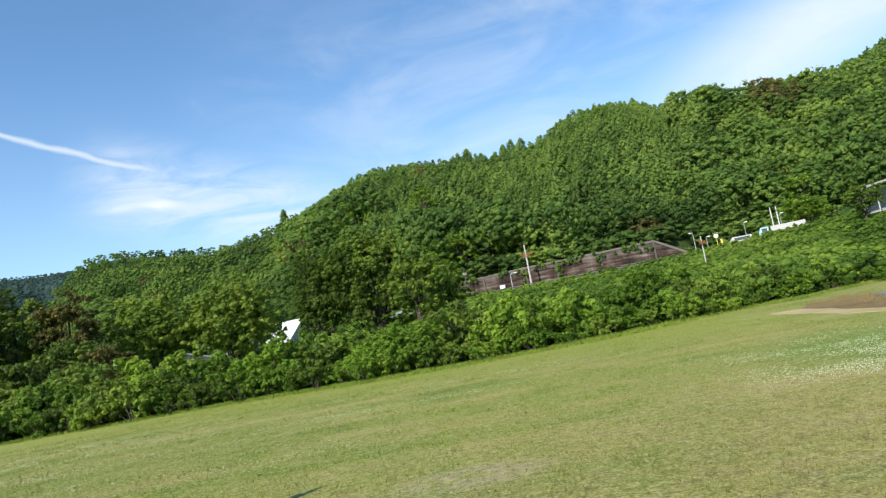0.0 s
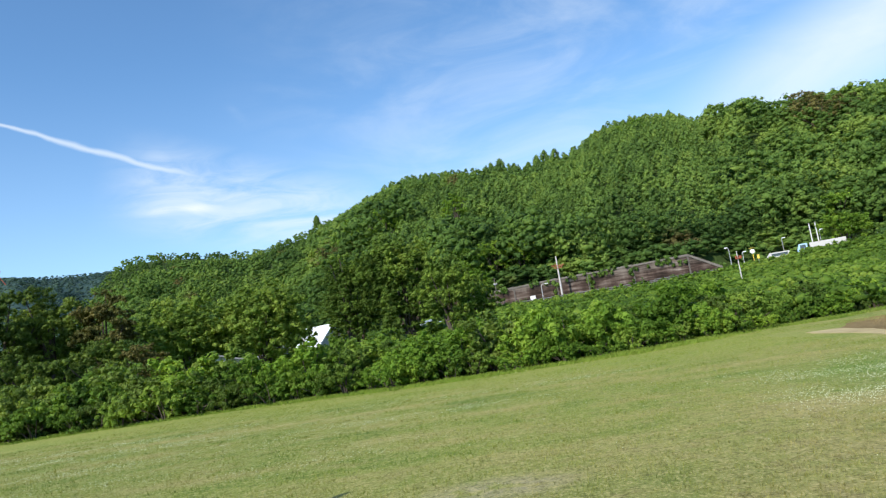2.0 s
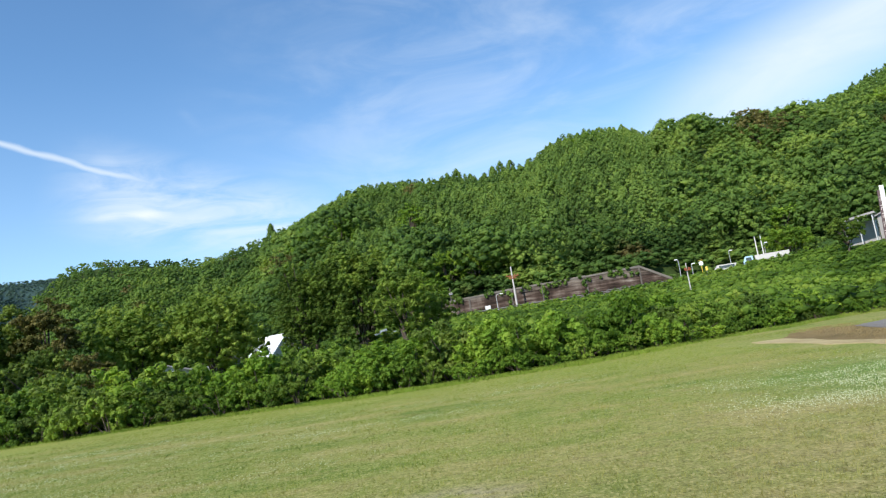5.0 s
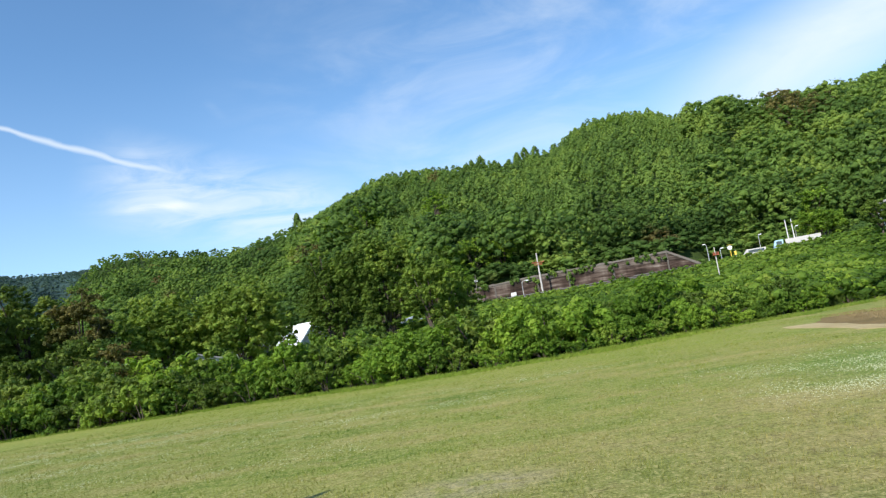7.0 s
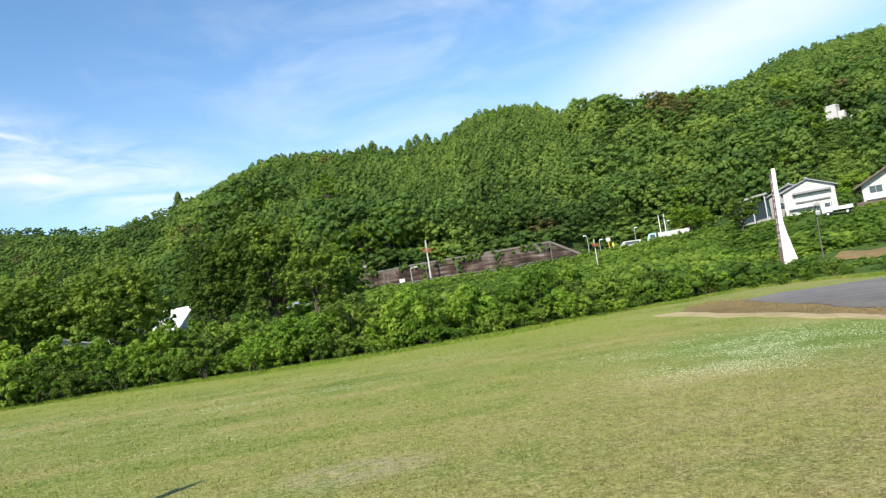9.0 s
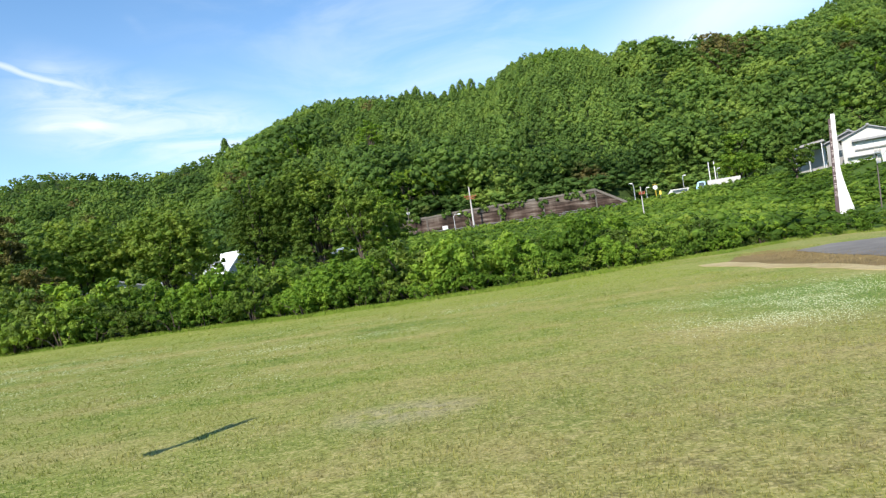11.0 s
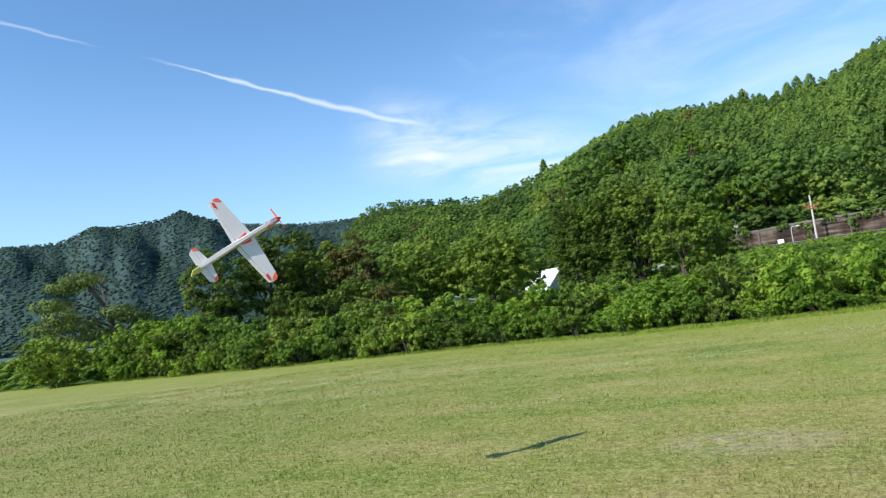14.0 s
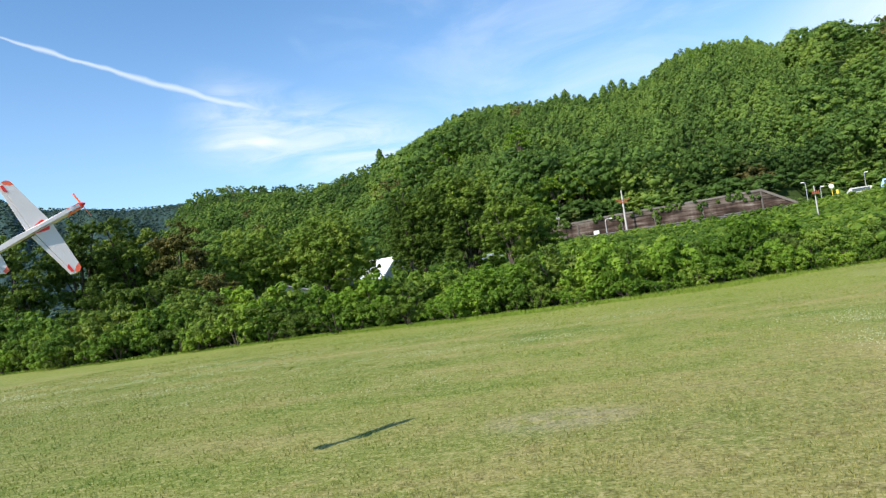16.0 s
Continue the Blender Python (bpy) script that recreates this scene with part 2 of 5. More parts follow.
def turf_colour(k, p):
    """Mown turf: green and straw in drifts and long streaks, worn and browner where people stand."""
    tuft = k.noise(p, 3.2, 5.0, 0.65)
    patch = k.noise(p, 0.33, 4.0, 0.6, 0.3)
    rows = k.noise(k.vec("MULTIPLY", p, (0.09, 0.85, 1.0)), 1.0, 4.0, 0.65)
    fac = k.math("ADD", k.math("MULTIPLY", patch, 0.45), k.math("ADD", k.math("MULTIPLY", rows, 0.40), k.math("MULTIPLY", tuft, 0.15)))
    green = k.ramp(fac, (0.39, (0.128, 0.188, 0.026)), (0.47, (0.205, 0.242, 0.045)), (0.54, (0.268, 0.265, 0.073)), (0.62, (0.37, 0.312, 0.128)))
    blot = k.noise(p, 1.1, 5.0, 0.65, 0.4)
    green = k.mix(k.math("MULTIPLY", k.step(blot, 0.50, 0.68), 0.55), green, (0.29, 0.25, 0.095))
    green = k.mix(k.math("MULTIPLY", k.step(blot, 0.47, 0.30), 0.5), green, (0.12, 0.175, 0.026))
    olive = k.math("SUBTRACT", 1.0, k.step(k.vec("DISTANCE", k.vec("MULTIPLY", p, (0.7, 1.0, 0.0)), (-8.5, 9.0, 0.0)), 2.0, 11.0))
    green = k.mix(k.math("MULTIPLY", olive, k.math("MULTIPLY_ADD", rows, 0.9, 0.0), clamp=True), green, (0.150, 0.178, 0.034))
    xyz = k.add("ShaderNodeSeparateXYZ", Vector=p)
    rim = k.step(k.math("MULTIPLY_ADD", xyz.outputs[0], 0.2, xyz.outputs[1]), 17.0, 25.0)
    green = k.mix(k.math("MULTIPLY", rim, k.math("SUBTRACT", 0.75, k.step(xyz.outputs[0], 7.0, 18.0))), green, (0.235, 0.275, 0.045))
    lush = k.math("SUBTRACT", 1.0, k.step(k.vec("DISTANCE", k.vec("MULTIPLY", p, (1.0, 0.75, 0.0)), (7.4, 8.4, 0.0)), 0.8, 3.9))
    green = k.mix(k.math("MULTIPLY", lush, 0.75), green, (0.115, 0.205, 0.036))
    worn = k.math("MULTIPLY", k.math("SUBTRACT", 1.0, k.step(k.vec("DISTANCE", p, (4.6, 3.0, 0.0)), 2.0, 10.0)), k.math("MULTIPLY_ADD", blot, 1.1, 0.0))
    colour = k.mix(k.math("MULTIPLY", worn, 1.0, clamp=True), green, (0.282, 0.226, 0.100))
    colour = k.mix(k.math("MULTIPLY", k.math("MULTIPLY", worn, k.step(tuft, 0.52, 0.66)), 0.9, clamp=True), colour, (0.125, 0.100, 0.048))
    oval = k.vec("LENGTH", k.vec("MULTIPLY", k.vec("SUBTRACT", p, (-0.15, 7.35, 0.0)), (0.8, 1.25, 0.0)))
    bare = k.math("SUBTRACT", 1.0, k.step(k.math("ADD", oval, k.math("MULTIPLY_ADD", tuft, 1.6, -0.8)), 0.2, 1.0))
    colour = k.mix(k.math("MULTIPLY", bare, k.step(tuft, 0.36, 0.62)), colour, (0.30, 0.262, 0.165))
    return k.mix(1.0, colour, (0.91, 0.94, 0.88), "MULTIPLY"), tuft


def lawn_material():
    m, k = material("mown_grass")
    p = k.add("ShaderNodeNewGeometry").outputs["Position"]
    colour, tuft = turf_colour(k, p)
    fine = k.math("MULTIPLY_ADD", k.noise(p, 9.0, 3.0, 0.6), 0.45, k.math("MULTIPLY", k.noise(p, 30.0, 2.0, 0.5), 0.55))
    colour = k.mix(k.math("MULTIPLY", k.step(fine, 0.50, 0.62), 0.7), colour, (0.40, 0.35, 0.15))
    dark = k.mix(k.step(fine, 0.38, 0.50), (0.55, 0.55, 0.45), (1.0, 1.0, 1.0))
    surface(k, k.mix(1.0, colour, dark, "MULTIPLY"), 0.85, 0, k.math("ADD", fine, tuft), 0.03, 0.2)
    return m


def floor_material(name, a, b, scale):
    m, k = material(name)
    p = k.add("ShaderNodeNewGeometry").outputs["Position"]
    fine = k.noise(p, scale, 6.0, 0.7)
    surface(k, k.ramp(k.math("MULTIPLY_ADD", k.noise(p, scale * 0.08, 3.0), 0.5, k.math("MULTIPLY", fine, 0.5)), (0.35, a), (0.65, b)), 0.95, 0, fine, 0.2, 0.1)
    return m


LAWN = lawn_material()
VERGE = floor_material("rough_grass", (0.10, 0.15, 0.026), (0.18, 0.215, 0.045), 3.0)
BRUSHFLOOR = floor_material("brush_floor", (0.035, 0.07, 0.012), (0.085, 0.14, 0.025), 2.0)
DRYBANK = floor_material("dry_bank", (0.13, 0.098, 0.040), (0.275, 0.198, 0.092), 4.0)
# Slope under the distant trees, with the same haze tint in its colour.
HAZEFLOOR = foliage("hazy_far_slope", (0.026, 0.052, 0.048), (0.034, 0.066, 0.057), (0.045, 0.08, 0.063), 0.02, 0.004, 0.0, None, 0.3)
WOODFLOOR = floor_material("forest_floor", (0.022, 0.040, 0.010), (0.055, 0.085, 0.020), 0.6)
REDSOIL = floor_material("red_soil", (0.16, 0.125, 0.05), (0.31, 0.215, 0.095), 3.0)
EARTH = floor_material("bare_earth", (0.33, 0.26, 0.13), (0.52, 0.43, 0.24), 2.5)
ASPHALT = floor_material("asphalt", (0.120, 0.113, 0.108), (0.235, 0.222, 0.205), 1.2)
CONCRETE = plain("concrete", (0.42, 0.41, 0.38), 0.85, 0, 0.3, 0.6)
OLDCOPING = plain("old_coping", (0.155, 0.138, 0.115), 0.9, 0, 0.85, 0.5)
POLE_GREY = plain("pole_concrete", (0.45, 0.43, 0.40), 0.8, 0, 0.15, 1.0)
RAILGREY = plain("dull_rail", (0.13, 0.13, 0.12), 0.7, 0, 0.3, 1.5)
STEEL = plain("galvanised_steel", (0.45, 0.46, 0.47), 0.5, 0.6, 0.12, 2.0)
DARKPOLE = plain("weathered_pole", (0.11, 0.095, 0.08), 0.85, 0, 0.25, 1.0)
RUST = plain("insulator_brown", (0.36, 0.10, 0.05), 0.4, 0, 0.1, 4.0)
WHITE = plain("white_paint", (0.62, 0.62, 0.605), 0.55, 0, 0.06, 1.0)
PLASTER = plain("white_plaster", (0.47, 0.46, 0.44), 0.8, 0, 0.08, 0.7)
GREYWALL = plain("grey_siding", (0.27, 0.26, 0.25), 0.8, 0, 0.12, 0.7)
ROOFGREY = plain("grey_roof", (0.24, 0.24, 0.25), 0.6, 0, 0.2, 0.8)
ROOFBLUE = plain("blue_grey_roof", (0.30, 0.35, 0.40), 0.5, 0, 0.15, 0.8)
ROOFBROWN = plain("brown_roof_tiles", (0.115, 0.078, 0.065), 0.7, 0, 0.25, 1.5)
ROOFPALE = plain("pale_metal_roof", (0.70, 0.71, 0.72), 0.45, 0.0, 0.10, 0.6)
TIMBER = plain("dark_timber", (0.09, 0.065, 0.05), 0.8, 0, 0.2, 1.0)
SIGNBROWN = plain("dark_brown_panel", (0.075, 0.045, 0.045), 0.6, 0, 0.15, 1.0)
SIGNPALE = plain("faded_lettering", (0.42, 0.36, 0.34), 0.6, 0, 0.15, 2.0)
CABBLUE = plain("light_blue_paint", (0.35, 0.52, 0.68), 0.35, 0, 0.06, 1.0)
RUBBER = plain("rubber", (0.02, 0.02, 0.02), 0.85, 0, 0.15, 3.0)
YELLOW = plain("yellow_sign", (0.75, 0.52, 0.06), 0.5, 0, 0.08, 2.0)
FOAM = plain("white_foam", (0.60, 0.57, 0.57), 0.5, 0, 0.03, 8.0)
RED = plain("red_film", (0.70, 0.035, 0.02), 0.4, 0, 0.06, 8.0)
ORANGE = plain("orange_film", (0.78, 0.13, 0.06), 0.4, 0, 0.06, 8.0)
LIME = plain("faded_lime_film", (0.62, 0.64, 0.22), 0.5, 0, 0.08, 8.0)
BLACK = plain("black_film", (0.02, 0.018, 0.018), 0.4, 0, 0.1, 8.0)


CURTAIN = plain("pale_blinds", (0.52, 0.52, 0.50), 0.5, 0, 0.06, 2.0)


def glass_material():
    m, k = material("window_glass")
    surface(k, (0.03, 0.04, 0.05), 0.08, 0.0, None, 0, 0.9)
    return m


GLASS = glass_material()


def stained_concrete():
    """Old retaining-wall concrete: pale at the top, brown-black run-off in long level streaks."""
    m, k = material("stained_concrete")
    p = k.add("ShaderNodeTexCoord").outputs["Object"]
    streak = k.noise(k.vec("MULTIPLY", p, (0.16, 0.16, 1.5)), 1.0, 6.0, 0.65)
    grime = k.noise(k.vec("MULTIPLY", p, (0.5, 0.5, 0.12)), 1.0, 5.0, 0.6)
    fac = k.math("MULTIPLY_ADD", streak, 0.65, k.math("MULTIPLY", grime, 0.35))
    colour = k.ramp(fac, (0.42, (0.022, 0.015, 0.011)), (0.50, (0.058, 0.038, 0.029)), (0.57, (0.120, 0.090, 0.072)), (0.66, (0.27, 0.235, 0.20)))
    high = k.math("MULTIPLY_ADD", grime, 1.6, k.add("ShaderNodeSeparateXYZ", Vector=p).outputs[2])
    crown = k.math("MULTIPLY", k.step(high, 3.3, 4.2), k.step(streak, 0.36, 0.60))
    colour = k.mix(k.math("MULTIPLY", crown, 0.6), colour, (0.20, 0.172, 0.142))
    surface(k, colour, 0.9, 0, streak, 0.05, 0.2)
    return m


STAINED = stained_concrete()


# ---- mesh helpers ----
def link(name, me, mat, parent=None, label=""):
    ob = new(name, me)
    if mat:
        me.materials.append(mat)
    ob.parent = parent
    return tagged(ob, label)


def part(name, bm, mat, parent=None, label="", smooth=False):
    """Links a bmesh as one mesh object under a thing or a part."""
    me = bpy.data.meshes.new(name)
    bm.normal_update()
    bm.to_mesh(me)
    bm.free()
    if smooth:
        me.polygons.foreach_set("use_smooth", [True] * len(me.polygons))
    return link(name, me, mat, parent, label)


def thing(name, m, label, category, group="", kind=""):
    ob = new(name)
    ob.empty_display_size = 0.2
    ob.matrix_world = m
    return tagged(ob, label, category, group, kind)


def box(size, at=(0, 0, 0), bevel=0.0, bm=None, turn=None):
    bm = bm or bmesh.new()
    m = Matrix.Translation(at) @ (turn or Matrix()) @ Matrix.Diagonal((*size, 1))
    made = bmesh.ops.create_cube(bm, size=1.0, matrix=m)["verts"]
    if bevel:
        edges = {e for v in made for e in v.link_edges}
        bmesh.ops.bevel(bm, geom=list(edges), offset=bevel, segments=2, affect="EDGES", profile=0.6)
    return bm


def tube(points, radii, sides=8, bm=None):
    """A tapering round bar through the points."""
    bm = bm or bmesh.new()
    rings = []
    for i, p in enumerate(points):
        p = Vector(p)
        a = Vector(points[max(i - 1, 0)])
        b = Vector(points[min(i + 1, len(points) - 1)])
        q = (b - a).to_track_quat("Z", "Y")
        rings.append([bm.verts.new(p + q @ Vector((radii[i] * math.cos(2 * math.pi * j / sides), radii[i] * math.sin(2 * math.pi * j / sides), 0))) for j in range(sides)])
    for r0, r1 in zip(rings, rings[1:]):
        for j in range(sides):
            bm.faces.new((r0[j], r0[(j + 1) % sides], r1[(j + 1) % sides], r1[j]))
    bm.faces.new(rings[0][::-1])
    bm.faces.new(rings[-1])
    return bm


def prism(outline, depth, bm=None):
    """An outline in the x-z plane, thickened along y about 0."""
    bm = bm or bmesh.new()
    front = [bm.verts.new((x, -depth / 2, z)) for x, z in outline]
    back = [bm.verts.new((x, depth / 2, z)) for x, z in outline]
    bm.faces.new(front)
    bm.faces.new(back[::-1])
    for i in range(len(outline)):
        j = (i + 1) % len(outline)
        bm.faces.new((front[j], front[i], back[i], back[j]))
    bmesh.ops.recalc_face_normals(bm, faces=bm.faces)
    return bm


def faces_mesh(name, verts, corners):
    """A mesh of loose triangles or quads: every run of so many corners is one face."""
    count = len(verts)
    me = bpy.data.meshes.new(name)
    me.vertices.add(count)
    me.vertices.foreach_set("co", np.ascontiguousarray(verts, dtype=np.float32).ravel())
    me.loops.add(count)
    me.loops.foreach_set("vertex_index", np.arange(count, dtype=np.int32))
    me.polygons.add(count // corners)
    me.polygons.foreach_set("loop_start", np.arange(0, count, corners, dtype=np.int32))
    me.update(calc_edges=True)
    return me


rng = np.random.default_rng(7)


def triangles_mesh(name, verts, faces, soft=True):
    """A mesh of triangles, smooth-shaded or faceted."""
    me = bpy.data.meshes.new(name)
    me.vertices.add(len(verts))
    me.vertices.foreach_set("co", np.ascontiguousarray(verts, dtype=np.float32).ravel())
    me.loops.add(faces.size)
    me.loops.foreach_set("vertex_index", np.ascontiguousarray(faces, dtype=np.int32).ravel())
    me.polygons.add(len(faces))
    me.polygons.foreach_set("loop_start", np.arange(0, faces.size, 3, dtype=np.int32))
    me.polygons.foreach_set("use_smooth", np.full(len(faces), soft))
    me.update(calc_edges=True)
    return me


def ico(subdivisions=1):
    bm = bmesh.new()
    bmesh.ops.create_icosphere(bm, subdivisions=subdivisions, radius=1.0)
    v = np.array([x.co[:] for x in bm.verts])
    f = np.array([[w.index for w in x.verts] for x in bm.faces])
    bm.free()
    return v, f


ICO, ICO_F = ico(1)


OCT = (np.array([(1, 0, 0), (-1, 0, 0), (0, 1, 0), (0, -1, 0), (0, 0, 1), (0, 0, -1)], float), np.array([(0, 2, 4), (2, 1, 4), (1, 3, 4), (3, 0, 4), (2, 0, 5), (1, 2, 5), (3, 1, 5), (0, 3, 5)]))


def masses(centres, radii, flat=0.8, full=0.66, ragged=0.2, form=(ICO, ICO_F)):
    """Rounded leaf masses: one uneven ball a clump."""
    count = len(centres)
    shape, faces = form
    bump = rng.uniform(1.0 - ragged, 1.0 + ragged, (count, len(shape), 1))
    v = centres[:, None, :] + shape[None] * radii[:, None, None] * full * bump * np.array([1, 1, flat])
    f = faces[None] + (np.arange(count) * len(shape))[:, None, None]
    return v.reshape(-1, 3), f.reshape(-1, 3)


def joined(name, shells, cards, soft=True):
    """Leaf masses and the loose leaves over them, as one mesh."""
    (v, f) = shells
    extra = np.arange(len(cards)).reshape(-1, 3) + len(v)
    return triangles_mesh(name, np.concatenate((v, cards)), np.concatenate((f, extra)), soft)


def unit(v):
    return v / (np.linalg.norm(v, axis=-1, keepdims=True) + 1e-9)


def leaf_cards(centres, normals, length, wide=0.6, droop=0.0):
    """Small pointed leaves or sprays at the centres, each facing about its normal."""
    count = len(centres)
    normals = unit(normals + 1e-6)
    ax = unit(np.cross(normals, unit(rng.normal(size=(count, 3)))))
    if droop:
        ax = unit(ax + np.array([0, 0, -droop]))
    side = unit(np.cross(normals, ax))
    ln = (length * rng.uniform(0.6, 1.35, count))[:, None]
    w = ln * wide * 0.5
    return np.stack((centres - ax * ln * 0.5 - side * w, centres - ax * ln * 0.3 + side * w, centres + ax * ln * 0.6), 1).reshape(-1, 3)


# ---- the lie of the land ----
EDGE_X = [-90, -55, -42, -32, -22, -9, -4, 0, 5, 9, 12, 18, 21, 25, 34, 60]
EDGE_Y = [52, 39.5, 36, 33.4, 30.8, 29.4, 27.3, 26.6, 26.6, 28.4, 29.6, 31.2, 29, 24.5, 14, -16]
RIDGE_AZ = [-180, -100, -80, -60, -48, -42, -36, -32, -25, -21.5, -20, -18, -15, -13, -11.5, -9.8, -8, -5, -1, 2, 4, 5.5, 7, 9.5, 12, 14, 16.7, 18.4, 22, 25, 27, 28.5, 31, 36, 180]
RIDGE_EL = [0, 0, 6, 11, 13.4, 13.9, 13.9, 12.7, 12.9, 13.5, 13.7, 14.5, 15.0, 15.0, 14.5, 13.6, 12.9, 13.0, 13.1, 13.7, 13.7, 13.3, 12.6, 11.7, 11.0, 10.5, 9.9, 9.7, 10.0, 10.2, 9.9, 8.8, 6, 0, 0]
RIDGE_R = ([-180, -48, -36, -25, -20, -15, 0, 5, 12, 25, 180], [600, 580, 560, 500, 400, 360, 370, 380, 410, 440, 440])
FAR_AZ = [-180, 12, 20, 28, 34, 37.5, 40, 41.6, 43, 46.5, 48, 50, 54, 62, 80, 110, 140, 180]
FAR_EL = [0, 0, 6, 8.7, 8.8, 9.2, 9.9, 10.5, 10.0, 9.6, 9.6, 8.7, 8.5, 8, 6, 3, 0, 0]
FAR_R = 1500.0
FOREST_TALL = 6.5


def smooth(t):
    t = np.clip(t, 0, 1)
    return t * t * (3 - 2 * t)


def foot(az):
    """Where the hill begins: behind the retaining wall, the houses and the trees."""
    return np.interp(az, [-60, -40, -30, -20, -17, 0, 3, 12, 30], [175, 165, 160, 145, 139, 132.4, 132, 125, 120])


def hill_base(az):
    return np.interp(az, [-40, -22, -17, 2, 6, 12, 30], [8.5, 7.5, 9.3, 9.0, 7.0, 4.0, 3.0])


def edge_r(az):
    """How far off the mown field ends."""
    return np.interp(az, [-120, -90, -50, -39.5, -37, -33.5, -30, -25.5, -21, -17, -12, 0, 8, 17, 26, 35, 43.6, 49, 54, 70, 100, 120], [60, 30, 31, 33.3, 35.3, 37.3, 36.4, 32.6, 32, 29.4, 27.2, 26.7, 27.4, 30.8, 33.8, 37.7, 46, 55, 68, 90, 120, 120])


def past_edge(x, y):
    az = np.degrees(np.arctan2(-x, y))
    return np.where(np.abs(az) < 115, np.hypot(x, y) - edge_r(az), -1.0)


def ground_z(x, y):
    x, y = np.asarray(x, float), np.asarray(y, float)
    az, r = np.degrees(np.arctan2(-x, y)), np.hypot(x, y)
    rise = np.interp(az, [-60, -41, -36, -30, -25, -17, 0, 4, 12, 60], [5.0, 5.3, 6.2, 6.2, 6.4, 5.6, 5.5, 4.5, 1.8, 1.5])
    brow = np.interp(az, [-60, -36, -30, -25, -17, 0, 12, 40], [106, 106, 115, 128, 126, 121, 90, 90])
    z = rise * np.clip(past_edge(x, y) / np.maximum(brow - edge_r(az), 5.0), 0, 1) ** 2.2
    # the main hill
    top_r = np.interp(az, *RIDGE_R)
    top = top_r * np.tan(np.radians(np.interp(az, RIDGE_AZ, RIDGE_EL))) + 1.55 - FOREST_TALL
    t = (r - foot(az)) / (top_r - foot(az))
    zf = hill_base(az)
    up = zf + (top - zf) * np.clip(t, 0, 1) ** np.interp(az, [9, 15], [0.92, 1.3]) - np.maximum(r - top_r, 0) * 0.3
    z = np.where((t > 0) & (top > zf), np.maximum(up, z), z)
    # far mountains, with spurs running down
    far_top = FAR_R * np.tan(np.radians(np.interp(az, FAR_AZ, FAR_EL)))
    ft = np.clip((r - 480) / (FAR_R - 480), 0, 1)
    spur = np.sin(az * 0.95 + 2.2 * np.sin(r * 0.0021)) * 0.34 + np.sin(az * 2.3 + r * 0.004) * 0.15 + np.sin(az * 4.7 - r * 0.007) * 0.07
    far = far_top * ft ** 1.15 * (1 + 0.36 * spur * np.sin(np.pi * ft)) - np.maximum(r - FAR_R, 0) * 0.25
    # a rounded spur in front, with a hollow behind it
    shape = smooth((az + 38) / 8) * smooth((-17 - az) / 5)
    z = z + shape * (11 * np.exp(-(((r - 268) / 42) ** 2)) - 11 * np.exp(-(((r - 350) / 40) ** 2)))
    return np.where(r > 480, np.maximum(z, np.maximum(far, 0)), z)


def make_ground():
    azs = np.concatenate((np.arange(-180, -60, 4.0), np.arange(-60, 70, 0.55), np.arange(70, 180, 4.0)))
    rs = np.concatenate(([0.6], np.exp(np.linspace(math.log(1.5), math.log(4700), 190))))
    A, Rr = np.meshgrid(np.radians(azs), rs, indexing="ij")
    X, Y = -Rr * np.sin(A), Rr * np.cos(A)
    Z = ground_z(X, Y)
    na, nr = len(azs), len(rs)
    verts = np.concatenate((np.stack((X, Y, Z), -1).reshape(-1, 3), [[0, 0, 0]]))
    i, j = np.meshgrid(np.arange(na), np.arange(nr - 1), indexing="ij")
    k = (i + 1) % na
    quads = np.stack((i * nr + j, i * nr + j + 1, k * nr + j + 1, k * nr + j), -1).reshape(-1, 4)
    me = bpy.data.meshes.new("ground")
    fan = [(int(a * nr), int(((a + 1) % na) * nr), na * nr) for a in range(na)]
    me.from_pydata(verts.tolist(), [], quads[:, ::-1].tolist() + fan)
    for m in (LAWN, VERGE, WOODFLOOR, HAZEFLOOR, BRUSHFLOOR):
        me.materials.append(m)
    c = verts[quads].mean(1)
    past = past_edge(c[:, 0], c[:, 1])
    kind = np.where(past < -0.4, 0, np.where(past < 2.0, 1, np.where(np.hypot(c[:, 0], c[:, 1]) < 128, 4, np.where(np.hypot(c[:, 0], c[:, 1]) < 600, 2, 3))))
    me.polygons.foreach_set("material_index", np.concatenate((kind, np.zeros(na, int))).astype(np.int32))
    me.polygons.foreach_set("use_smooth", np.ones(len(me.polygons), bool))
    me.update()
    return tagged(new("ground", me), "mown yellow-green field rising into wooded hills", "ground", kind="structure")


make_ground()


# ---- asphalt strip with its bank of bare earth ----
def flat_patch(name, outline, z, mat, label, wobble=0.0, steps=6):
    bm = bmesh.new()
    ring = []
    for i, (x0, y0) in enumerate(outline):
        x1, y1 = outline[(i + 1) % len(outline)]
        for s in range(steps):
            f = s / steps
            p = Vector((x0 + (x1 - x0) * f, y0 + (y1 - y0) * f, 0))
            w = noise.noise_vector(p * 0.9) * wobble
            ring.append(bm.verts.new((p.x + w.x, p.y + w.y, z)))
    low = [bm.verts.new((v.co.x, v.co.y, -0.05)) for v in ring]
    bm.faces.new(ring)
    for i in range(len(ring)):
        j = (i + 1) % len(ring)
        bm.faces.new((ring[i], low[i], low[j], ring[j]))
    bmesh.ops.recalc_face_normals(bm, faces=bm.faces)
    return tagged(part(name, bm, mat), label, name.split("_")[-1], kind="structure")


